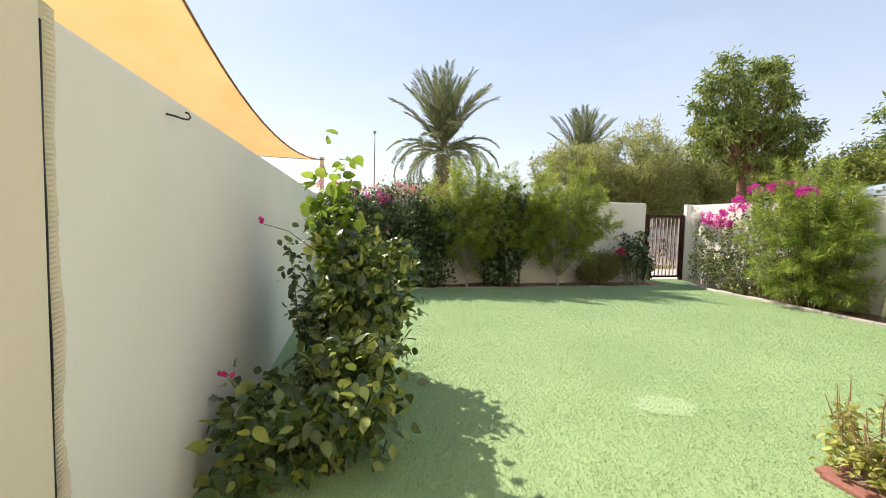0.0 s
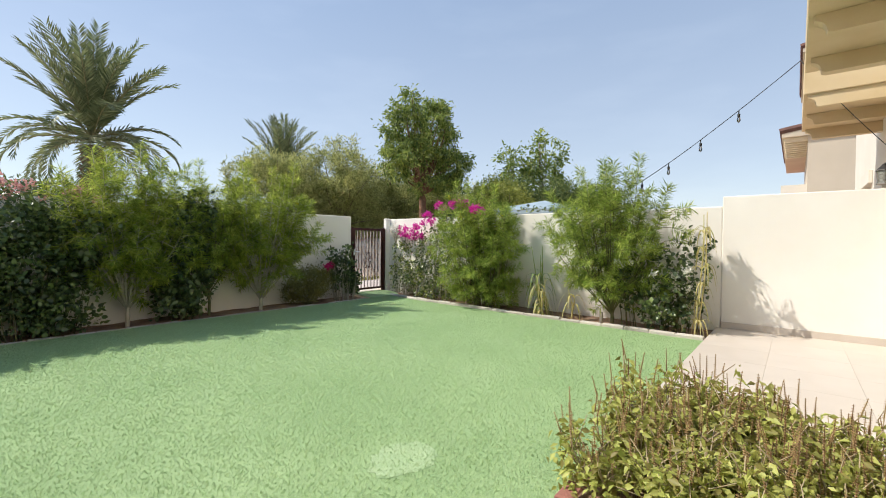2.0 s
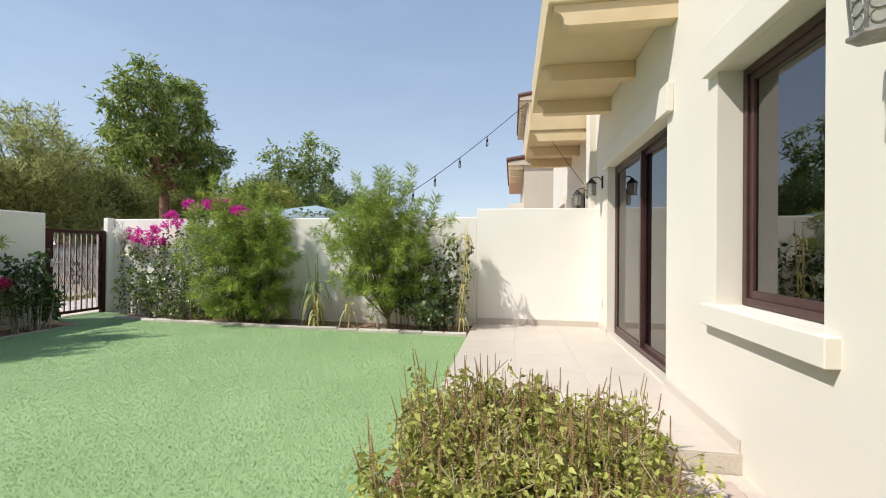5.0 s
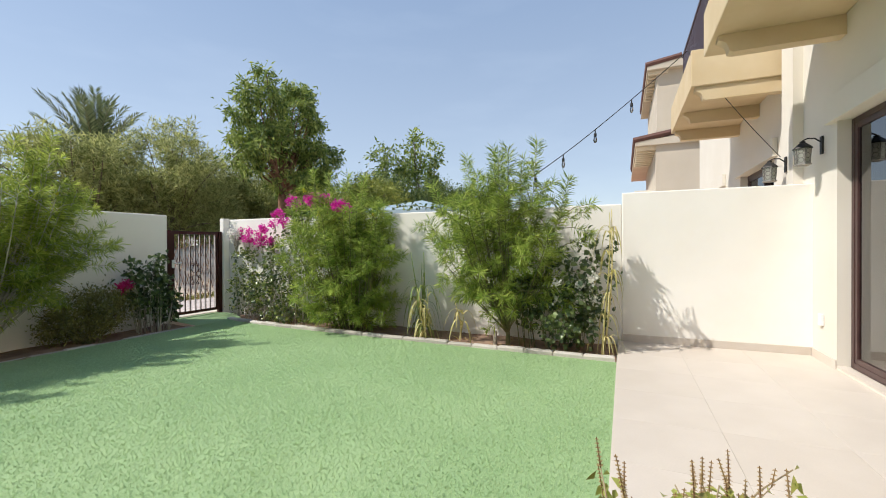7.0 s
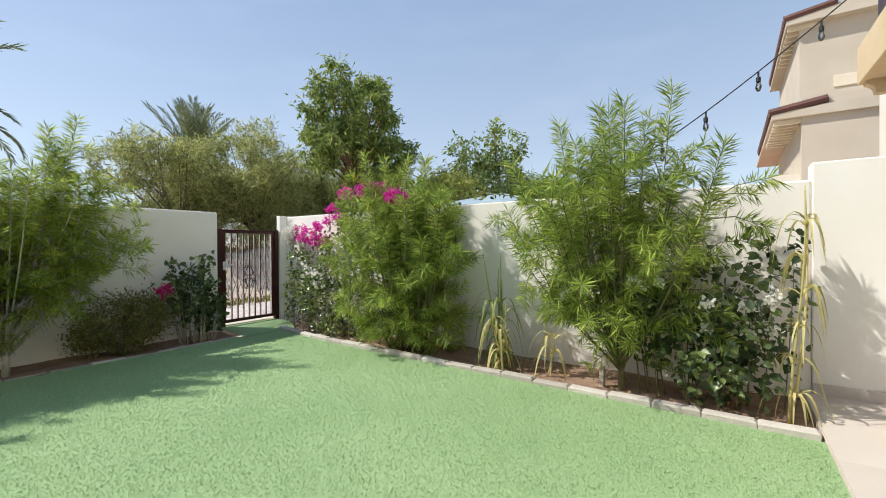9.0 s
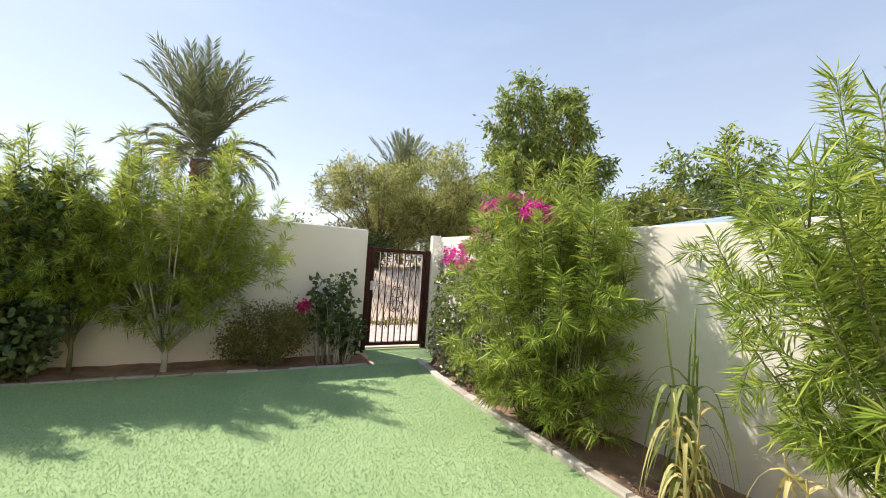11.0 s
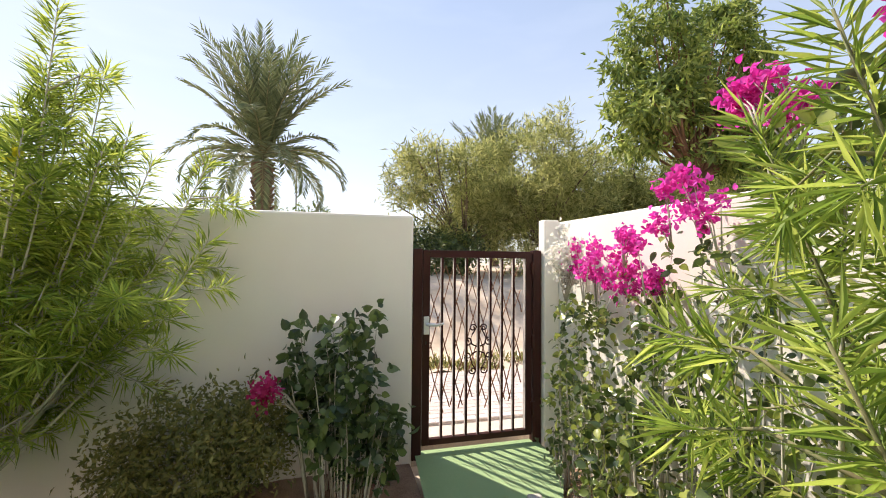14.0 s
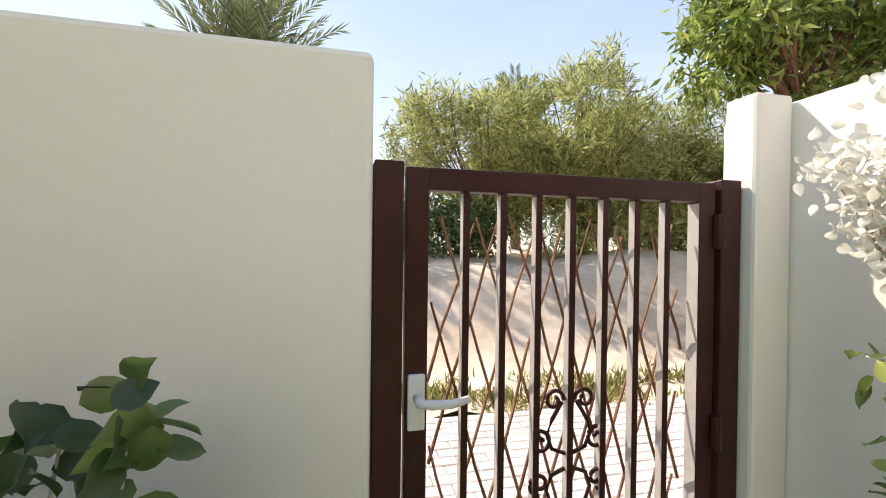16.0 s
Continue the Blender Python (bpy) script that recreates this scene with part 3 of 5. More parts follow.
uneven("bed_right", 6.95, WX_R, 2.15, 9.1, BED, 0.03, 0.08, M_SOIL, "bare brown soil bed along the wall", "soil bed", 1.0)
uneven("bed_gate", WX_L, 6.75, 8.28, WY_G, BED + 0.01, 0.03, 0.08, M_SOIL, "bare brown soil bed along the gate wall", "soil bed", 4.0)

# garden walls
wall = bmesh.new()
box(wall, -6.0, GX0, WY_G, WY_G + 0.20, -0.2, 1.755, 0.018)
tagged(part("wall_gate", wall, M_WALL), "cream painted rendered garden wall with rounded top", "wall", kind="structure")
wall = bmesh.new()
box(wall, WX_R, WX_R + 0.2, 2.09, 9.34, -0.2, 1.745, 0.015)
tagged(part("wall_right", wall, M_WALL), "cream painted rendered garden wall", "wall", kind="structure")
wall = bmesh.new()
box(wall, GX1 + 0.005, WX_R - 0.002, WY_G - 0.02, WY_G + 0.085, -0.2, 1.76, 0.012)
tagged(part("wall_pier", wall, M_WALL), "cream rendered pier beside the gate", "wall", kind="structure")
wall = bmesh.new()
box(wall, WX_R - 0.012, WX_R + 0.21, FY - 0.2, 2.088, -0.2, 1.885, 0.012)
tagged(part("wall_patio", wall, M_WALL), "taller cream rendered wall beside the patio", "wall", kind="structure")
wall = bmesh.new()
box(wall, WX_L - 0.2, WX_L, 1.585, 9.12, -0.2, 1.655, 0.015)
tagged(part("wall_left", wall, M_WALL), "cream painted rendered garden wall with a smooth face", "wall", kind="structure")
wall = bmesh.new()
box(wall, WX_L - 0.2, WX_L + 0.02, FY - 0.2, 1.57, -0.2, 2.6, 0.01)
tagged(part("wall_left_tall", wall, M_TALL), "taller rendered wall end by the house, coloured by orange sail light", "wall", kind="structure")
# flaking filler along the joint
rng = np.random.default_rng(5)
fill = Bits()
for z in np.arange(-0.05, 1.66, 0.012):
    w = 0.024 + 0.013 * noise.noise((3.1, 0.2, z * 5)) + 0.0012 * rng.normal()
    fill.add([(WX_L + 0.004 + 0.003 * rng.uniform(), 1.575, z), (WX_L + 0.006 + 0.003 * rng.uniform(), 1.59 + max(w, 0.004) * 1.6, z), (WX_L + 0.006, 1.59 + max(w, 0.004) * 1.6, z + 0.013), (WX_L + 0.012, 1.575, z + 0.013)], [(0, 1, 2, 3)])
tagged(fill.link("joint_filler", M_TRIM), "yellowed cracked filler in the wall joint", "wall joint", kind="structure")
crack = Bits()
crack.tube([(WX_L + 0.014, 1.572 + 0.006 * noise.noise((z * 4, 1, 1)), z) for z in np.arange(0, 1.66, 0.06)], 0.004, 4)
tagged(crack.link("joint_crack", M_BLACK), "dark crack line beside the wall joint", "wall joint", kind="structure")


# ---- house ----
def wall_with_openings(bm, x0, x1, y0, y1, z0, z1, holes):
    """Boxes butted round openings (x0, x1, z0, z1)."""
    xs = sorted({x0, x1, *[h[0] for h in holes], *[h[1] for h in holes]})
    for a, b in zip(xs, xs[1:]):
        inside = [h for h in holes if h[0] <= a and h[1] >= b]
        z = z0
        for h in sorted(inside, key=lambda q: q[2]):
            if h[2] > z:
                box(bm, a, b, y0, y1, z, h[2])
            z = h[3]
        box(bm, a, b, y0, y1, z, z1)
    bmesh.ops.remove_doubles(bm, verts=bm.verts, dist=0.0005)


WIN, DOOR = (3.06, 4.06, 0.84, 2.42), (5.0, 7.38, 0.0, 2.42)
fac = bmesh.new()
wall_with_openings(fac, -0.72, 8.2, FY - 0.24, FY, -0.3, 6.6, [WIN, DOOR])
house = tagged(part("wall_house", fac, M_FACADE), "cream rendered house front in full sun", "house wall", kind="structure")
room = bmesh.new()
box(room, -0.7, 8.1, -5.0, -4.8, -0.1, 3.0)
box(room, -0.9, -0.72, -5.0, FY - 0.24, -0.1, 3.0)
box(room, 8.2, 8.3, -5.0, FY - 0.24, -0.1, 3.0)
tagged(part("wall_room", room, M_ROOM), "plain beige room walls behind the glass", "wall", kind="structure")
slab("ceiling_room", -0.9, 8.3, -5.0, FY - 0.24, 2.75, 2.9, M_ROOM, "plain beige ceiling of the room", "ceiling")
slab("floor_room", -0.9, 8.3, -5.0, FY - 0.1, -0.1, 0.0, M_TILE, "beige tiled floor of the room", "floor")
slab("roof_house", -0.9, 8.4, -7.0, FY + 0.25, 6.6, 6.8, M_FACADE, "flat cream roof slab of the house", "roof")

trim = bmesh.new()
box(trim, 2.96, 4.16, FY + 0.001, FY + 0.06, 2.41, 2.63, 0.006)
tagged(part("trim_window_head", trim, M_FACADE), "raised cream band over the window", "trim", kind="structure")
trim = bmesh.new()
box(trim, 2.96, 4.16, FY - 0.05, FY + 0.065, 0.70, 0.838, 0.006)
tagged(part("sill", trim, M_FACADE), "thick projecting cream window sill", "sill", kind="structure")
trim = bmesh.new()
box(trim, 4.84, 7.52, FY + 0.001, FY + 0.06, 2.41, 2.66, 0.006)
tagged(part("trim_door_head", trim, M_FACADE), "raised cream band over the patio doors", "trim", kind="structure")
for nm, args in (("baseboard", (3.74, 5.0, FY + 0.001, FY + 0.014, -0.03, 0.065)), ("baseboard", (7.38, 7.955, FY + 0.001, FY + 0.014, -0.03, 0.075)),
                 ("baseboard", (7.942, 7.957, FY + 0.015, 2.08, -0.03, 0.075))):
    tagged(block(nm, *args, M_TILE, None, 0.003), "narrow beige tile skirting at the wall foot", "skirting", kind="structure")


def glazed(name, x0, x1, z0, z1, y, panes, label, category, rail=0.055, depth=0.09, track=False):
    root = thing(name, (x0, y, z0), label, category, kind="structure")
    w, h = x1 - x0, z1 - z0
    fr = bmesh.new()
    for a in ((0, rail, 0, h), (w - rail, w, 0, h), (rail, w - rail, 0, rail), (rail, w - rail, h - rail, h)):
        box(fr, a[0], a[1], -depth / 2, depth / 2, a[2], a[3], 0.004)
    part("frame", fr, M_FRAME, root, "dark brown metal frame")
    iw = (w - 2 * rail) / panes
    for i in range(panes):
        a, b = rail + iw * i - (0.03 if i else 0), rail + iw * (i + 1) + (0.03 if i < panes - 1 else 0)
        yy = (0.02 if i % 2 else -0.025) if panes > 1 else 0
        sash = bmesh.new()
        s = 0.05
        for q in ((a, a + s, rail, h - rail), (b - s, b, rail, h - rail), (a + s, b - s, rail, rail + s), (a + s, b - s, h - rail - s, h - rail)):
            box(sash, q[0], q[1], yy - 0.02, yy + 0.02, q[2], q[3], 0.003)
        so = part("sash", sash, M_FRAME, root, "dark brown sliding sash")
        g = box(bmesh.new(), a + s, b - s, yy - 0.004, yy + 0.004, rail + s, h - rail - s)
        go = part("pane", g, M_GLASS, so, "dark reflecting glass")
        go.visible_shadow = False
    return root


glazed("window_1", WIN[0] + 0.005, WIN[1] - 0.005, WIN[2] + 0.005, WIN[3] - 0.005, FY - 0.19, 1, "brown framed window with dark reflecting glass", "window", 0.05, 0.07)
glazed("door_1", DOOR[0] + 0.005, DOOR[1] - 0.005, 0.02, DOOR[3] - 0.005, FY - 0.15, 2, "closed brown framed sliding glass patio doors", "sliding door")
slab("threshold", DOOR[0], DOOR[1], FY - 0.1, FY - 0.002, -0.05, 0.02, M_TILE, "beige door threshold", "threshold")


def balcony(name, x0, x1, beams, railing, label):
    root = thing(name, (x0, FY, 3.36), label, "balcony")
    b = bmesh.new()
    box(b, 0, x1 - x0, 0.002, 1.07, 0.0, 0.50, 0.012)
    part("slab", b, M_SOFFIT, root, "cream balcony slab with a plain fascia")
    for bx in beams:
        prof = [(0.002, 0.0), (1.02, 0.0), (1.02, -0.05), (0.99, -0.06), (0.955, -0.085), (0.935, -0.12), (0.925, -0.17), (0.89, -0.185), (0.002, -0.185)]
        v = [(bx - x0 + s, y, z - 0.002) for s in (-0.07, 0.07) for y, z in prof]
        n = len(prof)
        f = [tuple(range(n)), tuple(range(2 * n - 1, n - 1, -1))] + [(i, i + n, (i + 1) % n + n, (i + 1) % n) for i in range(n)]
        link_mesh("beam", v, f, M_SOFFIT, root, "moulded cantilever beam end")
    if railing:
        L = x1 - x0
        rail = bmesh.new()
        box(rail, 0.03, L - 0.03, 0.84, 0.885, 1.42, 1.47, 0.004)
        box(rail, 0.03, L - 0.03, 0.84, 0.885, 0.53, 0.57, 0.004)
        ro = part("railing", rail, M_FRAME, root, "dark brown metal railing")
        k = int(L / 0.045)
        bar = box(bmesh.new(), -0.011, 0.011, -0.011, 0.011, 0.572, 1.418)
        first = part("bar", bar, M_FRAME, ro)
        first.location = (0.05, 0.862, 0)
        for i in range(1, k):
            o = first.copy()
            scene.collection.objects.link(o)
            o.location = (0.05 + (L - 0.1) * i / (k - 1), 0.862, 0)
    return root


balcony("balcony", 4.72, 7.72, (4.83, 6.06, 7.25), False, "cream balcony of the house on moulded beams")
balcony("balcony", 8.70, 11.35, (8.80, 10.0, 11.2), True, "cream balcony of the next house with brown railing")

# the next house of the terrace
fac2 = bmesh.new()
wall_with_openings(fac2, 8.201, 15.5, FY - 0.24, FY + 0.002, -0.3, 6.6, [(9.25, 11.1, 0.0, 2.42), (12.4, 13.4, 0.84, 2.42)])
box(fac2, 8.22, 8.60, FY + 0.002, FY + 0.10, -0.2, 6.6)
tagged(part("wall_next_house", fac2, M_FACADE), "cream rendered front of the next house", "house wall", kind="structure")
glazed("door_2", 9.255, 11.095, 0.02, 2.415, FY - 0.15, 2, "brown framed sliding glass doors of the next house", "sliding door")
glazed("window_2", 12.405, 13.395, 0.845, 2.415, FY - 0.17, 1, "brown framed window of the next house", "window", 0.075, 0.07)
for a, b in ((9.1, 11.25), (12.25, 13.55)):
    tagged(block("trim_head", a, b, FY + 0.004, FY + 0.065, 2.41, 2.66, M_FACADE), "raised cream band over an opening", "trim", kind="structure")


def lantern(at, label):
    """A six-sided wall lantern hanging from a bracket."""
    root = thing("wall_lantern", at, label, "wall lamp", "lanterns on the house fronts")
    back = box(bmesh.new(), -0.035, 0.035, -0.20, -0.178, -0.05, 0.17, 0.006)
    part("back_plate", back, M_IRON, root)
    arm = Bits()
    arm.tube([(0, -0.18, 0.10), (0, -0.12, 0.15), (0, -0.05, 0.155), (0, 0.0, 0.13)], 0.009, 6)
    arm.link("bracket", M_IRON, root, "dark iron bracket")

    def ring(r, z):
        return [(r * math.cos(math.pi / 3 * k), r * math.sin(math.pi / 3 * k), z) for k in range(6)]

    def shell(levels):
        v, f = [], []
        for r, z in levels:
            v += ring(r, z)
        for i in range(len(levels) - 1):
            f += [(i * 6 + k, i * 6 + (k + 1) % 6, i * 6 + 6 + (k + 1) % 6, i * 6 + 6 + k) for k in range(6)]
        f.append(tuple(range(6))[::-1])
        f.append(tuple(range(len(v) - 6, len(v))))
        return v, f
    link_mesh("roof", *shell([(0.105, 0.028), (0.10, 0.04), (0.055, 0.085), (0.03, 0.105), (0.03, 0.12), (0.012, 0.13)]), M_IRON, root, "dark pitched lantern cap")
    link_mesh("glass", *shell([(0.070, -0.155), (0.083, 0.028)]), M_LANTERNGLASS, root, "cloudy white glass with round motifs")
    link_mesh("base", *shell([(0.05, -0.185), (0.092, -0.175), (0.092, -0.16), (0.075, -0.155)]), M_LANTERN, root, "weathered metal base")
    bars = Bits()
    for k in range(6):
        c, s = math.cos(math.pi / 3 * k), math.sin(math.pi / 3 * k)
        bars.tube([(0.074 * c, 0.074 * s, -0.157), (0.087 * c, 0.087 * s, 0.028)], 0.006, 4)
        m0 = math.pi / 3 * (k + 0.5)
        n = Vector((math.cos(m0), math.sin(m0), 0))
        tang = Vector((-n.y, n.x, 0))
        for zc, rr in ((-0.115, 0.028), (-0.06, 0.03), (-0.005, 0.026)):
            rad = 0.866 * (0.070 + 0.013 * (zc + 0.155) / 0.183) + 0.003
            cc = n * rad + Vector((0, 0, zc))
            bars.tube([cc + tang * (rr * math.cos(q)) + Vector((0, 0, rr * math.sin(q))) for q in np.linspace(0, 2 * math.pi, 13)], 0.003, 4)
    bars.link("cage", M_LANTERN, root, "metal bars and rings over the glass")
    return root


first_lantern = lantern((2.56, FY + 0.171, 2.07), "weathered hexagonal lantern on the cream house wall")
first_lantern.scale = (0.85, 0.85, 0.85)
copy_thing(first_lantern, pose(7.70, FY + 0.171, 2.20))
copy_thing(first_lantern, pose(8.42, FY + 0.271, 2.13))

# patio: tiles on a slab
patio = tagged(block("patio", 3.72, WX_R - 0.014, FY, 2.14, -0.2, -0.028, M_GROUT, None, 0.0), "beige tiled patio in front of the doors", "patio", kind="structure")

# pavers at the house wall
pave = tagged(block("pavement", -0.7, 3.705, FY, 0.635, -0.25, -0.137, M_GROUT, None, 0.0), "pinkish block paving strip along the house", "pavement", kind="structure")

# path outside the gate
path = tagged(block("path", -12, 26, WY_G + 0.25, 11.35, -0.21, -0.036, M_GROUT, None, 0.0), "pale pink block-paved public path", "path", kind="structure")


def mound(x, y):
    t = min(max((y - 12.2) / 2.6, 0), 1)
    return (t * t * (3 - 2 * t)) * (1.20 + 0.25 * noise.noise((x * 0.35, y * 0.3, 2.0)))


uneven("sand_bank", -14, 34, 11.35, 34, -0.06, 0.09, 0.24, M_SAND, "sloping bank of pale rippled sand", "sand bank", 3.0, mound)

# ---- far house ----
far = thing("far_house", (18.7, 0.95, -0.2), "beige two-storey villa with tiled eaves", "house")
hb = bmesh.new()
box(hb, 0.0, 7.0, -9.0, 0.08, 0, 5.45)
part("wall", hb, M_FARWALL, far, "plain beige gable wall")
hb = bmesh.new()
box(hb, 2.2, 9.0, -9.0, -0.1, 5.45, 8.3)
part("upper_wall", hb, M_FARWALL, far, "beige upper storey")
hb = bmesh.new()
box(hb, 0.4, 4.0, 0.0, 0.75, 0, 3.4)
part("porch_wall", hb, M_FACADE, far)
for z, x0, y0 in ((4.92, -0.12, 0.74), (8.3, 1.9, 0.25)):
    e = Bits()
    e.add([(x0, y0, z), (9, y0, z), (9, -9, z), (x0, -9, z), (x0, y0, z + 0.16), (9, y0, z + 0.16), (9, -9, z + 1.6), (x0, -9, z + 1.6 if z > 5 else z + 0.9)],
          [(0, 1, 2, 3), (0, 3, 7, 4), (0, 4, 5, 1), (4, 7, 6, 5)])
    e.link("eave", M_FARWALL, far, "cream boarded eave")
    rt = Bits()
    for i in range(24):
        xx = x0 + 0.05 + i * 0.28
        rt.tube([(xx, y0 + 0.06, z + 0.21), (xx, y0 - 1.2, z + 0.40)], 0.11, 6)
    rt.link("roof_tiles", M_ROOF, far, "rounded dark red roof tiles")
    for i in range(9):
        link = box(bmesh.new(), x0 + 0.2 + i * 0.42, x0 + 0.32 + i * 0.42, y0 - 0.75, y0 - 0.05, z - 0.13, z - 0.004)
        part("rafter", link, M_TRIM, far)
for px, pz in ((2.18, 6.2),):
    part("vent", box(bmesh.new(), px - 0.02, px + 0.02, -1.6, -0.9, pz, pz + 0.35, 0.01), M_TRIM, far, "small louvred vent")
cottage = thing("tiled_roof_house", (24, 3.4, -0.2), "low house with terracotta roof behind the wall", "house")
part("wall", box(bmesh.new(), 0, 8, -4, 0, 0, 2.6), M_FACADE, cottage)
link_mesh("roof", [(-0.4, 0.4, 2.6), (8.4, 0.4, 2.6), (8.4, -4.4, 2.6), (-0.4, -4.4, 2.6), (4, -2, 3.9)], [(0, 1, 4), (1, 2, 4), (2, 3, 4), (3, 0, 4), (3, 2, 1, 0)], M_TERRACOTTA, cottage, "terracotta hipped roof")

gaz = thing("garden_tent", (12.6, 7.2, -0.2), "pale blue-grey peaked garden canopy behind the wall", "canopy")
link_mesh("roof", [(-1.4, -1.4, 2.32), (1.4, -1.4, 2.32), (1.4, 1.4, 2.32), (-1.4, 1.4, 2.32), (0, 0, 2.68), (-1.4, -1.4, 2.2), (1.4, -1.4, 2.2), (1.4, 1.4, 2.2), (-1.4, 1.4, 2.2)],
          [(0, 1, 4), (1, 2, 4), (2, 3, 4), (3, 0, 4), (0, 5, 6, 1), (1, 6, 7, 2), (2, 7, 8, 3), (3, 8, 5, 0)], M_TENT, gaz, "peaked cloth roof")
for sx in (-1.35, 1.35):
    for sy in (-1.35, 1.35):
        part("post", box(bmesh.new(), sx - 0.03, sx + 0.03, sy - 0.03, sy + 0.03, 0, 2.25, 0.004), M_WHITE, gaz)

# ---- gate ----
gate = thing("garden_gate", (GX0, WY_G + 0.05, 0.0), "closed dark brown metal gate with willow trellis and scrolls", "gate")
GW = GX1 - GX0
for x0 in (0.004, GW - 0.074):
    part("post", box(bmesh.new(), x0, x0 + 0.07, -0.035, 0.035, -0.06, 1.51, 0.004), M_GATE, gate, "square dark brown post")
gb = bmesh.new()
LX0, LX1, LZ0, LZ1 = 0.082, GW - 0.082, 0.035, 1.50
for a in ((LX0, LX0 + 0.055, LZ0, LZ1), (LX1 - 0.055, LX1, LZ0, LZ1), (LX0 + 0.055, LX1 - 0.055, LZ1 - 0.055, LZ1), (LX0 + 0.055, LX1 - 0.055, LZ0, LZ0 + 0.045)):
    box(gb, a[0], a[1], -0.022, 0.022, a[2], a[3], 0.003)
leafp = part("gate_frame", gb, M_GATE, gate, "welded dark brown box frame")
bar = box(bmesh.new(), -0.0085, 0.0085, -0.014, 0.014, LZ0 + 0.046, LZ1 - 0.056, 0.002)
bar0 = part("bar", bar, M_GATE, leafp)
inner0, inner1 = LX0 + 0.055, LX1 - 0.055
bar0.location = (inner0 + (inner1 - inner0) / 8, 0, 0)
for i in range(2, 8):
    o = bar0.copy()
    scene.collection.objects.link(o)
    o.location = (inner0 + (inner1 - inner0) * i / 8, 0, 0)
rng = np.random.default_rng(11)
pitch = (inner1 - inner0) / 9
for way in (-1, 1):          # crossed willow sticks on the outer side
    for i in range(-3, 12):
        x1, z1 = inner0 + (i + 0.5) * pitch + 0.010 * rng.normal(), 1.37 + rng.uniform(-0.03, 0.03)
        z0 = 0.27 + rng.uniform(-0.04, 0.12)
        slope = way * rng.uniform(0.27, 0.33)
        zs = [z for z in np.linspace(z1, z0, 45) if inner0 + 0.012 < x1 + slope * (z1 - z) < inner1 - 0.012]
        if len(zs) < 9:
            continue
        s = Bits()
        yy = 0.030 if way > 0 else 0.041
        zz = np.linspace(zs[0], zs[-1], 7)
        s.tube([(x1 + slope * (z1 - z) + 0.004 * rng.normal(), yy, z) for z in zz], np.linspace(0.0036, 0.0052, 7), 5)
        s.link("willow_stick", M_WILLOW, leafp, "thin red-brown willow stick")
# thin pale strips paint sunlight onto the left faces of bars and frame
lit_strip = box(bmesh.new(), -0.0012, 0.0, -0.012, 0.012, LZ0 + 0.05, LZ1 - 0.06)
lit0 = part("lit_edge", lit_strip, M_BARLIT, leafp, "pale strip painted as the sunlit side of a bar")
lit0.location = (inner0 + (inner1 - inner0) / 8 - 0.0088, 0, 0)
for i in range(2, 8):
    o = lit0.copy()
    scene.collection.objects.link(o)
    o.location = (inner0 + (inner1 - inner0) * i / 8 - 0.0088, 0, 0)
part("lit_edge", box(bmesh.new(), inner1 - 0.0016, inner1 - 0.0004, -0.020, 0.020, LZ0 + 0.05, LZ1 - 0.06), M_BARLIT, leafp, "pale strip painted as the sunlit inner side of the frame")
sc = Bits()
cx = (inner0 + inner1) / 2


def spiral(c, r0, turns, start, sg):
    return [(c[0] + sg * r0 * (1 - 0.72 * t) * math.cos(start + turns * 2 * math.pi * t), -0.004, c[1] + r0 * (1 - 0.72 * t) * math.sin(start + turns * 2 * math.pi * t)) for t in np.linspace(0, 1, 22)]


for sg in (-1, 1):
    for zc, sz in ((0.735, 1), (0.735, -1)):
        sc.tube([(cx + sg * q[0], -0.004, zc + sz * q[1]) for q in ((0.012, 0.02), (0.05, 0.035), (0.065, 0.075), (0.05, 0.115), (0.022, 0.16))], 0.006, 5)
        sc.tube(spiral((cx + sg * 0.045, zc + sz * 0.165), 0.030, 1.2, 0.0 if sz > 0 else math.pi, -sg), 0.006, 5)
        sc.tube(spiral((cx + sg * 0.085, zc + sz * 0.055), 0.032, 1.2, math.pi / 2 * sz, sg), 0.006, 5)
sc.link("scroll", M_GATE, leafp, "wrought iron scroll ornament", True)
hd = bmesh.new()
box(hd, LX0 + 0.006, LX0 + 0.048, -0.036, -0.0225, 0.865, 1.0, 0.004)
hp = part("handle_plate", hd, M_WHITE, leafp, "white handle plate")
hl = Bits()
hl.tube([(LX0 + 0.028, -0.04, 0.945), (LX0 + 0.028, -0.075, 0.945), (LX0 + 0.05, -0.085, 0.944), (LX0 + 0.10, -0.085, 0.942), (LX0 + 0.145, -0.08, 0.95)], [0.011, 0.011, 0.012, 0.011, 0.009], 8)
hl.link("handle", M_WHITE, hp, "white lever handle", True)
part("keyhole", box(bmesh.new(), LX0 + 0.022, LX0 + 0.032, -0.026, -0.0222, 0.79, 0.815), M_IRON, leafp)
for z in (0.25, 0.78, 1.36):
    hg = Bits()
    hg.tube([(LX1 + 0.004, -0.03, z - 0.05), (LX1 + 0.004, -0.03, z + 0.05)], 0.016, 8)
    hg.link("hinge", M_GATE, leafp, "barrel hinge")


# ---- trees beyond the walls ----
palm("date_palm", (4.15, 20.2, 0.0), 4.45, 58, 3.25, 1, "tall date palm with grey-green arching fronds")
palm("date_palm", (13.6, 24.3, 0.0), 4.7, 40, 3.0, 2, "date palm half hidden behind the hedge")
palm("date_palm", (-9.5, 15.5, 0.0), 5.2, 30, 3.0, 3, "date palm standing farther along the path")

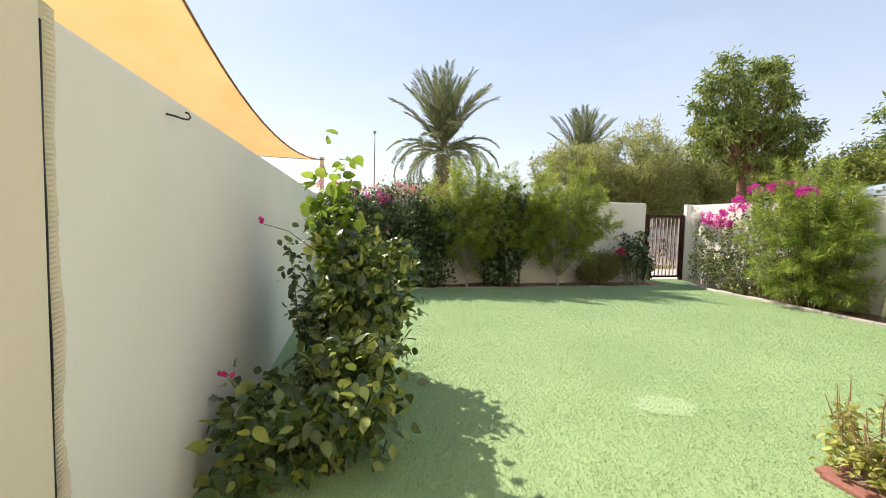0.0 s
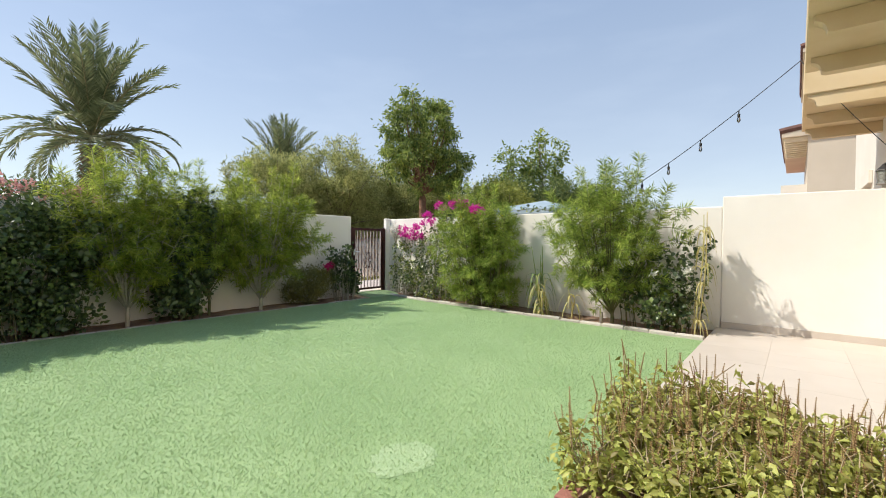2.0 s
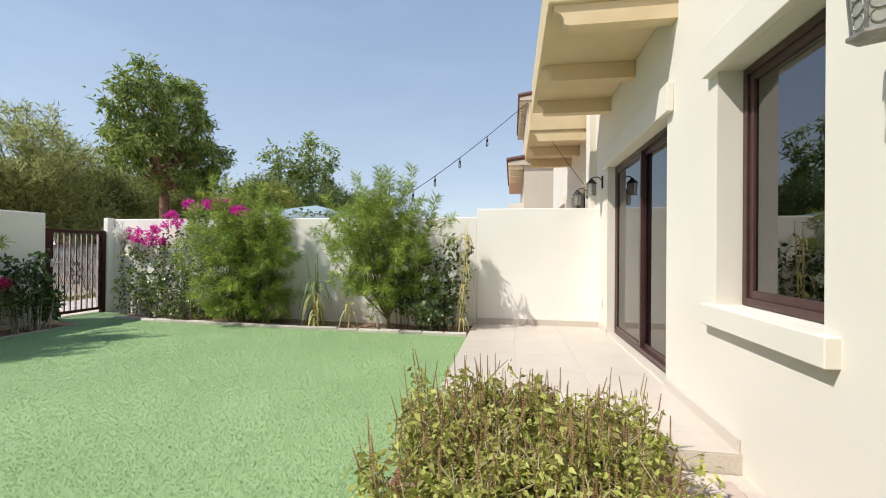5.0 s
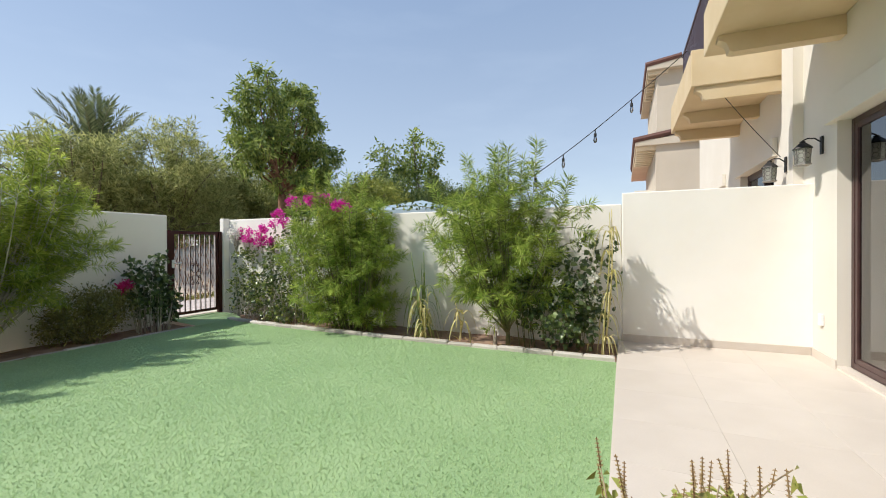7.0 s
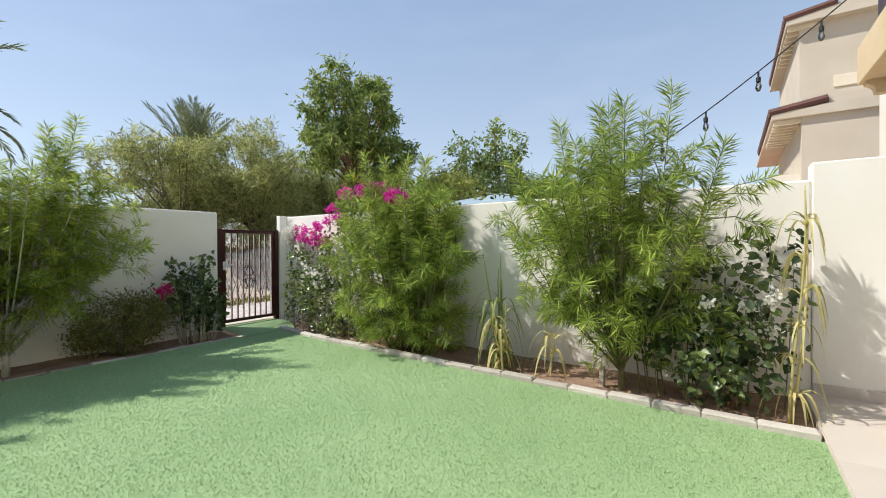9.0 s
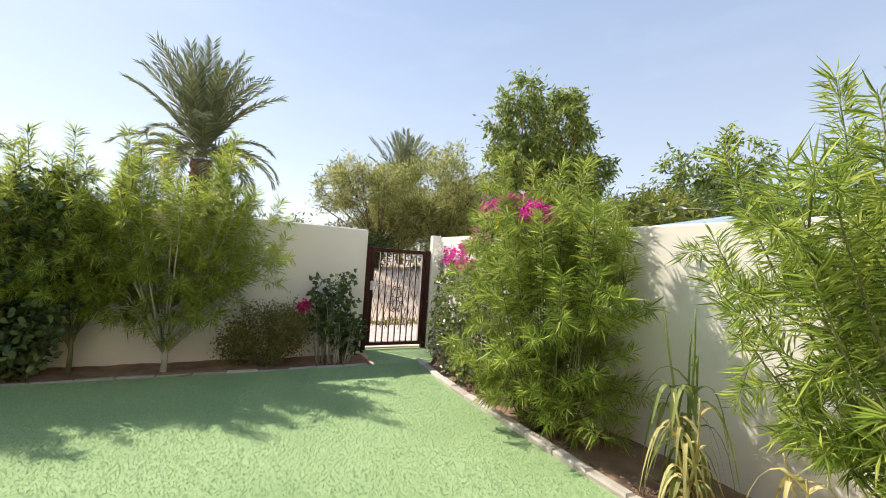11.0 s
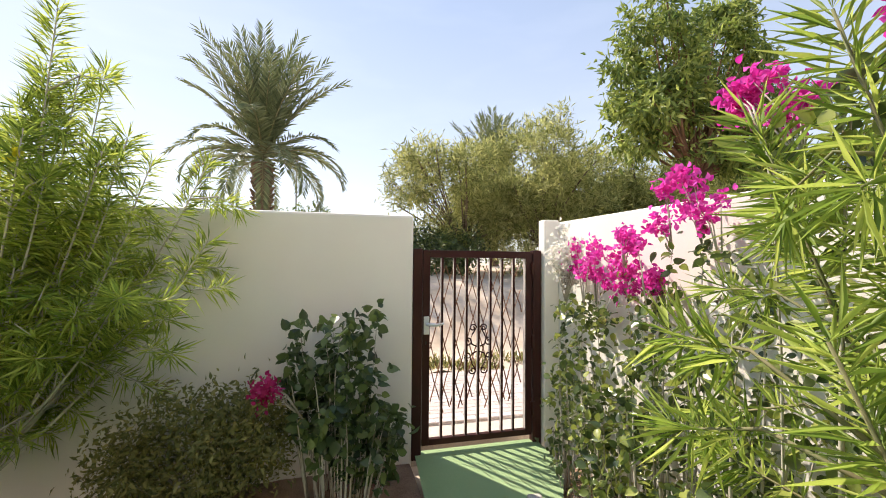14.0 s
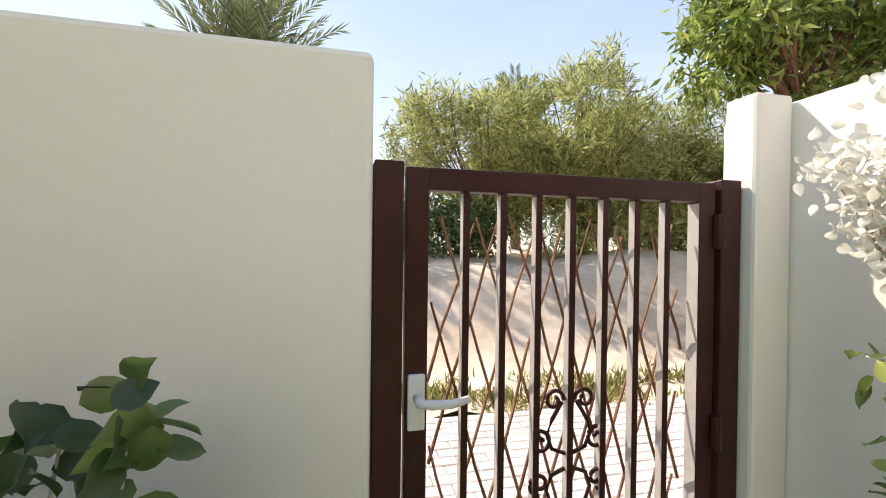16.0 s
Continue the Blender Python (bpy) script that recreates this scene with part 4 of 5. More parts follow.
lumps = [((-0.85, 0, 4.5), (1.35, 1.4, 0.85)), ((-0.7, 0.1, 5.75), (1.0, 1.0, 1.25)), ((0.85, 0, 5.95), (0.8, 0.9, 1.45)), ((1.3, -0.3, 4.35), (1.4, 1.3, 0.85)), ((2.0, 0, 3.6), (0.8, 0.9, 0.5)),
         ((-1.5, 0, 3.75), (0.65, 0.7, 0.45)), ((0.1, -0.2, 3.3), (1.2, 1.1, 0.55)), ((-0.5, 0.2, 6.75), (0.40, 0.4, 0.45)), ((0.85, 0.1, 7.15), (0.40, 0.4, 0.45)), ((1.5, -0.2, 5.6), (0.35, 0.4, 0.4)), ((-1.7, 0.1, 5.4), (0.4, 0.5, 0.35)),
         ((2.6, -0.1, 4.2), (0.35, 0.5, 0.35)), ((-2.2, 0.1, 4.4), (0.35, 0.4, 0.3))]
lumps = [(c, tuple(0.74 * q for q in r)) for c, r in lumps]
rng = np.random.default_rng(22)
for c, r in lumps[:5]:
    for _ in range(5):
        d = rand_dirs(rng, 1, 0.3)[0]
        lumps.append((tuple(np.array(c) + d * np.array(r) * 1.15), (0.30, 0.30, 0.26)))
tree("shade_tree", (13.7, 13.3, 0.2), 3.0, lumps,
     21, "leafy green shade tree with reddish trunk", L_SHADE, M_REDBARK, 340, 46, 0.12, 0.20, 0.058, 0.17, 18, droop=0.7)
rng = np.random.default_rng(31)
for i, (x, y, w, h) in enumerate(((9.8, 17.2, 1.9, 4.3), (11.9, 16.6, 2.0, 4.9), (13.9, 17.8, 2.1, 4.6), (16.2, 17.2, 2.2, 4.7), (18.8, 18.0, 2.3, 4.4))):
    lumps = [((rng.uniform(-0.8, 0.8) * w, rng.uniform(-0.6, 0.5) * w, h * rng.uniform(0.15, 0.68)), (w * rng.uniform(0.28, 0.5), w * rng.uniform(0.28, 0.45), h * rng.uniform(0.12, 0.2))) for _ in range(13)]
    lumps += [((rng.uniform(-0.7, 0.7) * w, rng.uniform(-0.4, 0.4) * w, h * rng.uniform(0.68, 0.9)), (0.24, 0.24, h * rng.uniform(0.10, 0.17))) for _ in range(9)]
    tree("bank_tree", (x, y, 0.9), 0.8, lumps,
         40 + i, "grey-green willow-leaved tree on the sand bank", L_WILLOW, M_BARK, 560, 34, 0.13, 0.20, 0.032, 0.10, 14, droop=-0.35)
for i, (x, y, w, h, m) in enumerate(((24.5, 15.5, 2.6, 4.6, L_HEDGE), (28.0, 13.0, 2.8, 4.2, L_HEDGE), (21.0, 12.2, 2.2, 3.6, L_YELLOW), (33, 9.0, 3.0, 3.4, L_HEDGE), (38, 6.0, 3.2, 3.4, L_HEDGE),
                                     (4.2, 30, 2.6, 4.0, L_HEDGE), (8.0, 29, 2.2, 3.2, L_HEDGE), (1.0, 31, 2.8, 3.4, L_HEDGE), (30, 20, 3.0, 5.2, L_WILLOW), (25.5, 21, 3.0, 5.2, L_WILLOW), (21.5, 20, 2.6, 5.0, L_WILLOW))):
    tree("far_tree", (x, y, 0), 1.4, [((0, 0, h * 0.55), (w, w, h * 0.42)), ((w * 0.4, 0, h * 0.8), (w * 0.5, w * 0.5, h * 0.26)), ((-w * 0.45, 0.2, h * 0.7), (w * 0.5, w * 0.5, h * 0.25)), ((0, 0, h * 0.2), (w * 0.9, w * 0.9, h * 0.2))],
         60 + i, "distant rounded green tree", m, M_BARK, 220, 30, 0.26, 0.30, 0.10, 0.14, 8)
leafy_bush("bank_bush", (8.7, 16.6, 0.9), [((0, 0, 0.6), (1.2, 0.8, 0.7)), ((-0.6, 0.2, 0.9), (0.8, 0.6, 0.5)), ((0.8, 0, 0.8), (0.7, 0.6, 0.5))],
           94, "dark green bush on the sand bank", L_DARK, 300, 26, 0.13, 0.10, 0.05, "lance", canes=8)
for i, (x, y, h) in enumerate(((20.6, 12.0, 5.6), (21.4, 11.6, 6.4), (22.6, 11.2, 6.2), (19.6, 12.6, 5.6))):
    tree("upright_tree", (x, y, 0), 2.4, [((0.1 * k, 0.12 * k, 2.2 + (h - 2.2) * k / 4), (0.42, 0.42, 0.7)) for k in range(5)],
         80 + i, "slim upright tree with whorled leaves", L_NEEM, M_BARK, 60, 26, 0.15, 0.24, 0.085, 0.08, 6)
for i, (x, y, w, h, m) in enumerate(((18.6, 12.0, 1.7, 4.6, L_HEDGE), (20.8, 10.4, 1.7, 4.5, L_HEDGE), (15.0, 10.3, 1.2, 3.6, L_YELLOW), (23.2, 9.6, 1.8, 4.3, L_HEDGE), (16.6, 11.2, 1.1, 3.9, L_YELLOW))):
    tree("bushy_tree", (x, y, 0), 1.2, [((0, 0, h * 0.6), (w, w, h * 0.36)), ((w * 0.4, 0, h * 0.78), (w * 0.5, w * 0.5, h * 0.2)), ((-w * 0.4, 0.2, h * 0.75), (w * 0.5, w * 0.5, h * 0.22))],
         95 + i, "bushy green tree behind the garden wall", m, M_BARK, 260, 34, 0.2, 0.16, 0.05, 0.08, 10)

# ---- shrubs in the beds ----
narrow_shrub("narrow_leaf_shrub", (7.46, 5.90, BED), 2.40, 1.06, 56, 101, "dense bright green narrow-leaved shrub against the wall", L_NARROW, 0.118, (-0.06, 0.15), 1.15, 0.022, 0.04, 5, None, False, 9)
narrow_shrub("narrow_leaf_shrub", (7.42, 3.45, BED), 2.62, 1.0, 36, 102, "airy narrow-leaved shrub with tall wispy shoots", L_NARROW, 0.122, (-0.05, 0.12), 1.15, 0.028, 0.16, 4)
narrow_shrub("narrow_leaf_shrub", (4.38, 8.64, BED), 2.58, 1.16, 58, 103, "green narrow-leaved shrub with a pale bare trunk", L_NARROWDARK, 0.115, (0.05, 0), 1.05, 0.03, 0.22, 6, M_WHITESTEM, True, 5)
narrow_shrub("narrow_leaf_shrub", (2.42, 8.70, BED), 2.6, 1.0, 52, 104, "green narrow-leaved shrub growing over the wall", L_NARROWDARK, 0.115, (0, 0), 1.2, 0.026, 0.24, 6, M_WHITESTEM, True)
narrow_shrub("narrow_leaf_shrub", (3.55, 8.75, BED), 2.45, 0.8, 34, 105, "green narrow-leaved shrub between darker bushes", L_NARROWDARK, 0.115, (0, 0), 1.1, 0.022, 0.3, 4, None, True)

leafy_bush("bougainvillea", (7.62, 7.55, BED), [((0, 0.1, 0.45), (0.26, 0.75, 0.45)), ((0.1, 0.5, 0.95), (0.18, 0.6, 0.45)), ((0.12, -0.4, 1.1), (0.14, 0.5, 0.40)), ((0.2, 0.25, 1.45), (0.08, 0.5, 0.2)), ((-0.22, -1.15, 1.80), (0.18, 0.60, 0.14)), ((-0.1, -0.4, 0.2), (0.3, 0.5, 0.25)), ((0.14, 1.0, 0.4), (0.12, 0.35, 0.4)), ((0.2, 1.05, 0.85), (0.1, 0.3, 0.5))],
           111, "bougainvillea with magenta and white bracts against the wall", L_BOUG, 270, 9, 0.045, 0.052, 0.036, canes=30, cane_mat=M_WHITESTEM, wall_x=WX_R - 0.02, wall_y=9.08,
           flowers=[([((0.19, 0.82, 1.52), (0.06, 0.46, 0.16)), ((0.19, 0.52, 1.40), (0.05, 0.26, 0.12)), ((0.17, 0.52, 0.99), (0.06, 0.20, 0.09))], 42, F_PINK, 0.034, "pink_blossom", "magenta papery bracts"),
                    ([((0.18, 0.12, 1.80), (0.06, 0.22, 0.16)), ((-0.16, -0.52, 2.00), (0.09, 0.14, 0.10)), ((-0.34, -1.15, 1.99), (0.12, 0.26, 0.11)), ((0.12, 0.38, 1.62), (0.08, 0.14, 0.10))], 64, F_PINK, 0.034, "pink_blossom", "magenta papery bracts"),
                    ([((0.2, 1.2, 1.53), (0.09, 0.16, 0.22))], 38, F_WHITE, 0.042, "white_blossom", "creamy white papery bracts"),
                    ([((-0.46, -1.68, 1.86), (0.11, 0.18, 0.08))], 16, F_PINK, 0.036, "pink_blossom", "deep magenta papery bracts")])
leafy_bush("bougainvillea", (6.25, 8.72, BED), [((0, 0, 0.66), (0.36, 0.26, 0.36)), ((-0.02, 0.02, 1.10), (0.26, 0.16, 0.14)), ((0.22, 0.0, 0.35), (0.20, 0.18, 0.25)), ((-0.25, 0, 0.95), (0.22, 0.16, 0.12))],
           112, "dark-leaved bougainvillea bush with crimson bracts by the gate", L_DARK, 84, 6, 0.045, 0.068, 0.052, canes=14, cane_mat=M_WHITESTEM, wall_y=9.08, wall_x=6.74,
           flowers=[([((-0.42, -0.1, 0.72), (0.07, 0.07, 0.09))], 8, F_RED, 0.035, "red_blossom", "crimson papery bracts")])
leafy_bush("low_bush", (5.45, 8.80, BED), [((0, 0, 0.38), (0.50, 0.26, 0.36)), ((0.25, 0, 0.45), (0.3, 0.24, 0.3)), ((-0.3, 0, 0.3), (0.25, 0.2, 0.28))],
           113, "low rounded olive-green bush with fine leaves", L_BROWNISH, 300, 24, 0.06, 0.042, 0.017, "lance", canes=10, wall_y=9.08)
leafy_bush("dark_bush", (3.15, 8.68, BED), [((0, 0, 0.8), (0.42, 0.3, 0.7)), ((0.1, 0, 1.55), (0.4, 0.28, 0.4)), ((-0.1, 0, 0.3), (0.3, 0.25, 0.25))],
           114, "dark green broad-leaved bush with cream flowers", L_DARK, 230, 14, 0.08, 0.075, 0.045, canes=6, wall_y=9.08,
           flowers=[([((0.2, -0.1, 1.85), (0.4, 0.2, 0.1))], 16, F_WHITE, 0.03, "cream_blossom", "small cream flower heads")])
leafy_bush("dark_bush", (1.35, 8.62, BED), [((0, 0, 0.85), (0.75, 0.34, 0.6)), ((-0.3, 0, 1.45), (0.7, 0.32, 0.4)), ((0.5, 0, 1.4), (0.45, 0.3, 0.4)), ((0.3, -0.05, 0.35), (0.4, 0.26, 0.3))],
           115, "dense dark bougainvillea bush with pale pink bracts on the wall", L_DARK, 420, 14, 0.085, 0.07, 0.048, canes=8, wall_y=9.08,
           flowers=[([((-0.5, 0.1, 1.9), (0.7, 0.25, 0.14)), ((0.5, 0.1, 1.85), (0.4, 0.2, 0.1))], 46, F_SALMON, 0.04, "pale_blossom", "faded salmon pink bracts"),
                    ([((-0.75, -0.1, 1.72), (0.3, 0.2, 0.12)), ((-0.5, -0.2, 1.2), (0.15, 0.15, 0.1))], 22, F_PINK, 0.04, "pink_blossom", "bright pink bracts")])
leafy_bush("dark_bush", (-0.05, 8.45, BED), [((0, 0, 0.8), (0.6, 0.45, 0.7)), ((0.1, 0, 1.5), (0.55, 0.4, 0.4))],
           116, "dark green bush filling the wall corner", L_DARK, 300, 14, 0.085, 0.07, 0.048, canes=6, wall_y=9.08, low_x=-0.70,
           flowers=[([((0.0, 0.1, 1.9), (0.5, 0.25, 0.14))], 20, F_SALMON, 0.04, "pale_blossom", "faded salmon pink bracts")])
leafy_bush("white_flowered_bush", (7.42, 2.72, BED), [((0, 0, 0.5), (0.36, 0.45, 0.42)), ((0.1, -0.1, 0.95), (0.3, 0.4, 0.3)), ((0.1, 0.45, 0.75), (0.3, 0.3, 0.35)), ((0.25, -0.3, 1.25), (0.12, 0.25, 0.2))],
           117, "broad-leaved dark bush with white flowers near the patio", L_DARK, 130, 8, 0.07, 0.068, 0.054, canes=8, wall_x=WX_R - 0.02,
           flowers=[([((-0.2, 0.5, 1.0), (0.12, 0.2, 0.08)), ((-0.25, -0.1, 0.75), (0.12, 0.4, 0.3))], 14, F_WHITE, 0.031, "white_blossom", "small white flowers")])
leafy_bush("bougainvillea", (0.05, 2.95, LAWN), [((-0.14, -0.36, 0.22), (0.33, 0.40, 0.27)), ((0.20, -0.28, 0.36), (0.28, 0.40, 0.30)), ((0.24, 0.20, 0.62), (0.24, 0.34, 0.36)), ((0.10, 0.25, 0.50), (0.20, 0.30, 0.45)), ((0.36, 0.78, 0.72), (0.28, 0.40, 0.36)), ((0.16, 0.95, 0.55), (0.36, 0.50, 0.45)), ((0.08, 0.40, 1.08), (0.16, 0.20, 0.22))],
           118, "bougainvillea with large glossy leaves spilling onto the lawn", L_BOUG, 600, 8, 0.055, 0.074, 0.046, canes=14, low_x=WX_L + 0.02, droop=0.05, up=1.5,
           flowers=[([((0.44, 0.1, 0.52), (0.02, 0.03, 0.02)), ((-0.35, -0.5, 0.55), (0.03, 0.03, 0.02)), ((-0.42, 0.45, 1.22), (0.02, 0.03, 0.03))], 5, F_RED, 0.014, "red_blossom", "small crimson bracts")])
leafy_bush("climber", (0.13, 3.35, LAWN), [((0.0, 0.0, 1.5), (0.10, 0.10, 0.32)), ((-0.02, 0.0, 1.1), (0.16, 0.16, 0.25)), ((-0.14, 0.05, 1.5), (0.08, 0.08, 0.2))],
           119, "young climber with large lime-green leaves rising from the bush", L_LIME, 24, 2, 0.05, 0.095, 0.08, canes=1, low_x=WX_L + 0.02, category="climbing plant")
leafy_bush("trailing_shoot", (-0.04, 3.3, LAWN), [((-0.1, 0.0, 1.05), (0.05, 0.08, 0.28)), ((0.0, 0.05, 0.7), (0.1, 0.1, 0.25))],
           120, "thin leafy shoot leaning to the wall", L_DARK, 22, 3, 0.04, 0.05, 0.038, canes=2, low_x=WX_L + 0.02, category="climbing plant")


def strap_plant(name, at, seed, height, n, mat, label, stalks=3, lean=0.0, high=1.0, long=1.0, wide=1.0):
    rng = np.random.default_rng(seed)
    root = thing(name, at, label, "plant")
    wood = Bits()
    tips = []
    for i in range(stalks):
        tip = np.array([rng.normal() * 0.05 + lean, rng.normal() * 0.08, height * rng.uniform(0.8, 1.0)])
        pts = [tip * t + np.array([0.02 * math.sin(5 * t + i), 0.03 * math.cos(4 * t + i), -0.04]) for t in np.linspace(0, 1, 8)]
        wood.tube(pts, np.linspace(0.012, 0.005, 8), 6)
        tips.append(pts)
    wood.link("stalk", mat, root, "jointed dry stalks", True)
    bits = Bits()
    for i in range(n):
        pts = tips[i % stalks]
        t = rng.uniform(0.08, high)
        q = pts[int(t * 7)]
        a = rng.uniform(0, 2 * math.pi)
        ln = rng.uniform(0.35, 0.75) * long
        d = np.array([math.cos(a) * 0.8, math.sin(a), 0])
        w = rng.uniform(0.014, 0.026) * wide
        sidev = np.array([-d[1], d[0], 0]) / max(np.linalg.norm(d), 1e-6)
        v = []
        for s in np.linspace(0, 1, 8):
            c = q + d * ln * (s * 0.62 - 0.15 * s * s) + np.array([0, 0, ln * (0.75 * s - 1.35 * s * s) * rng.uniform(0.92, 1.05)])
            ww = w * (1 - s) ** 0.6
            v += [c + sidev * ww + np.array([0, 0, 0.004]), c, c - sidev * ww + np.array([0, 0, 0.004])]
        for p in v:
            p[0] = min(p[0], WX_R - 0.02 - at[0])
        f = []
        for s in range(7):
            f += [(3 * s, 3 * s + 1, 3 * s + 4, 3 * s + 3), (3 * s + 1, 3 * s + 2, 3 * s + 5, 3 * s + 4)]
        bits.add(v, f)
    bits.link("leaves", mat, root, "long drooping strap leaves", True)
    return root


strap_plant("strap_leaf_plant", (7.45, 4.72, BED), 121, 1.30, 60, L_STRAP, "half-dry strap-leaved plant with drooping leaves", 3, 0.0, 0.75, 1.0, 0.9)
strap_plant("strap_leaf_plant", (7.36, 4.62, BED), 124, 0.75, 30, L_DRY, "drooping straw-coloured strap leaves beside the wall", 3, 0.0, 0.95, 0.9, 0.7)
strap_plant("dry_maize", (7.22, 2.27, BED), 122, 1.95, 46, L_DRY, "tall dried maize stalk with yellow leaves at the patio corner", 2, 0.10, 1.0, 0.8, 0.7)
strap_plant("dry_maize", (7.55, 4.15, BED), 123, 0.55, 12, L_DRY, "small dry curling plant in the bed", 2)

# shoots of bougainvillea over the wall's top
sh = thing("trailing_shoot", (7.9, 5.0, 1.75), "trailing bougainvillea shoot arching over the wall", "climbing plant")
st = Bits()
arc = [np.array([-0.12 - 0.1 * math.sin(t * 3.1), 0.35 - 1.15 * t, 0.05 + 0.05 * math.sin(t * 3.0) - 0.22 * t * t]) for t in np.linspace(0, 1, 14)]
st.tube(arc, 0.006, 5)
st.link("cane", M_STEM, sh, "", True)
rng = np.random.default_rng(9)
SP = np.repeat(np.array(arc), 5, 0) + rng.normal(size=(70, 3)) * 0.03
leaves_mesh("foliage", SP, rand_dirs(rng, 70, -0.2), rand_dirs(rng, 70, 0.6), rng.uniform(0.04, 0.08, 70), rng.uniform(0.03, 0.055, 70), L_BOUG, sh, "", "heart")

# ---- herb bed ----
uneven("bed_herb", 2.6, 3.71, 0.64, 2.06, LAWN + 0.02, 0.02, 0.06, M_SOIL, "dry brown soil in the herb bed", "soil bed", 11.0)
edge = thing("brick_edging", (2.0, 0.62, LAWN), "dark red brick edging round the herb bed", "edging")


def basil(at, seed, label, spiky):
    rng = np.random.default_rng(seed)
    root = thing("basil_bush", at, label, "herb", "basil bushes in the bed")
    wood, spikes, P, D = Bits(), Bits(), [], []
    for s in range(26):
        a, r = rng.uniform(0, 2 * math.pi), 0.30 * math.sqrt(rng.uniform(0.0, 1.0))
        h = rng.uniform(0.20, 0.43) * (1 - 0.25 * (r / 0.30) ** 2)
        tip = np.array([r * 1.25 * math.cos(a), r * 1.25 * math.sin(a), h])
        foot = np.array([tip[0] * 0.25, tip[1] * 0.25, -0.02])
        pts = [foot * (1 - t) + tip * t + np.array([tip[0] * 0.2, tip[1] * 0.2, 0.0]) * math.sin(t * 3.1) for t in np.linspace(0, 1, 5)]
        wood.tube(pts, np.linspace(0.006, 0.0025, 5), 4)
        ends = [tip]
        for _ in range(4):       # side shoots
            q = np.array(pts[int(rng.integers(1, 4))])
            e = q + np.array([rng.normal() * 0.07, rng.normal() * 0.07, rng.uniform(0.08, 0.17)])
            wood.tube([q, (q + e) / 2 + rng.normal(size=3) * 0.01, e], [0.0035, 0.003, 0.002], 4)
            ends.append(e)
        for e in ends:
            for k in range(int(rng.integers(8, 18))):
                P.append(e + np.array([rng.normal() * 0.022, rng.normal() * 0.022, -rng.uniform(0.0, 0.13)]))
                D.append(rng.normal(size=3) * np.array([1, 1, 0.3]) + np.array([0, 0, -0.35]))
            if rng.uniform() > spiky:
                continue
            ln = rng.uniform(0.05, 0.14)
            d = np.array([e[0] * 0.35 + rng.normal() * 0.12, e[1] * 0.35 + rng.normal() * 0.12, 1.0])
            d /= np.linalg.norm(d)
            n_whorl = int(ln / 0.011)
            for k in range(n_whorl):
                q = e + d * ln * (k + 0.5) / n_whorl
                turn = rng.uniform(0, 6.28)
                for w in range(5):
                    ang = turn + w * 1.2566
                    o = np.array([math.cos(ang), math.sin(ang), 0.25]) * 0.009 * (1.1 - 0.5 * k / n_whorl)
                    sd = np.array([-math.sin(ang), math.cos(ang), 0]) * 0.0035
                    spikes.add([q, q + o * 0.6 + sd, q + o * 1.2 + np.array([0, 0, -0.002]), q + o * 0.6 - sd], [(0, 1, 2), (0, 2, 3)])
            spikes.tube([e, e + d * ln], [0.0028, 0.0014], 4)
    wood.link("stem_frame", M_DRYSTEM, root, "thin pale woody stems", True)
    P = np.array(P)
    sz = rng.uniform(0.030, 0.060, len(P))
    leaves_mesh("foliage", P, np.array(D), rand_dirs(rng, len(P), 1.2), sz, sz * 0.52, L_BASIL, root, "small light green leaves", "lance", 0.2)
    tagged(spikes.link("seed_head", L_SEED, root, "dry brown seed spikes"), kind="stuff")
    return root


b0 = basil((2.84, 1.84, LAWN + 0.02), 131, "bushy basil with dry brown seed spikes", 0.55)
b1 = basil((3.20, 1.78, LAWN + 0.02), 132, "leafy light green basil with few seed spikes", 0.22)
for k, (x, y, rz, sc_) in enumerate(((3.46, 1.80, 30, 1.10), (2.84, 1.50, 160, 1.0), (3.22, 1.42, 250, 1.08), (3.46, 1.42, 300, 1.05), (2.86, 1.12, 20, 0.92), (3.24, 1.05, 120, 0.95), (3.44, 1.04, 200, 0.95), (3.50, 1.62, 75, 1.0))):
    o = copy_thing(b1 if k % 2 else b0, pose(x, y, LAWN + 0.02, 0, 0, rz))
    o.scale = (sc_, sc_, sc_ * (1.0 if k % 3 else 1.12))

# ---- small things ----
sail = thing("shade_sail", (-1.32, 12.0, 2.6), "orange-tan shade sail stretched over the next garden", "shade sail")
c0, cm, c1 = Vector((0.67, 0.3, 0.24)), Vector((-0.365, -5.1, -0.62)), Vector((-0.18, -10.5, 2.4))
o0, o1 = Vector((-5.0, 0.0, 0.6)), Vector((-5.4, -10.5, 1.2))
SV, SF, SN = [], [], 20
for j in range(SN + 1):
    for i in range(SN + 1):
        u, w = i / SN, j / SN
        near_edge = c0 * (1 - u) ** 2 + cm * 2 * u * (1 - u) + c1 * u * u
        far_edge = o0 * (1 - u) + o1 * u + Vector((0.5 * math.sin(math.pi * u), 0, -0.2 * math.sin(math.pi * u)))
        SV.append(near_edge * (1 - w) + far_edge * w + Vector((0, 0, -0.12 * math.sin(math.pi * w))))
for j in range(SN):
    for i in range(SN):
        a = j * (SN + 1) + i
        SF.append((a, a + 1, a + SN + 2, a + SN + 1))
link_mesh("cloth", SV, SF, M_SAIL, sail, "sunlit tan cloth", True)
hem = Bits()
hem.tube([SV[i] for i in range(SN + 1)], 0.016, 5)
hem.tube([SV[i * (SN + 1)] for i in range(SN + 1)], 0.016, 5)
hem.link("hem", M_SAILHEM, sail, "stitched brown hem", True)
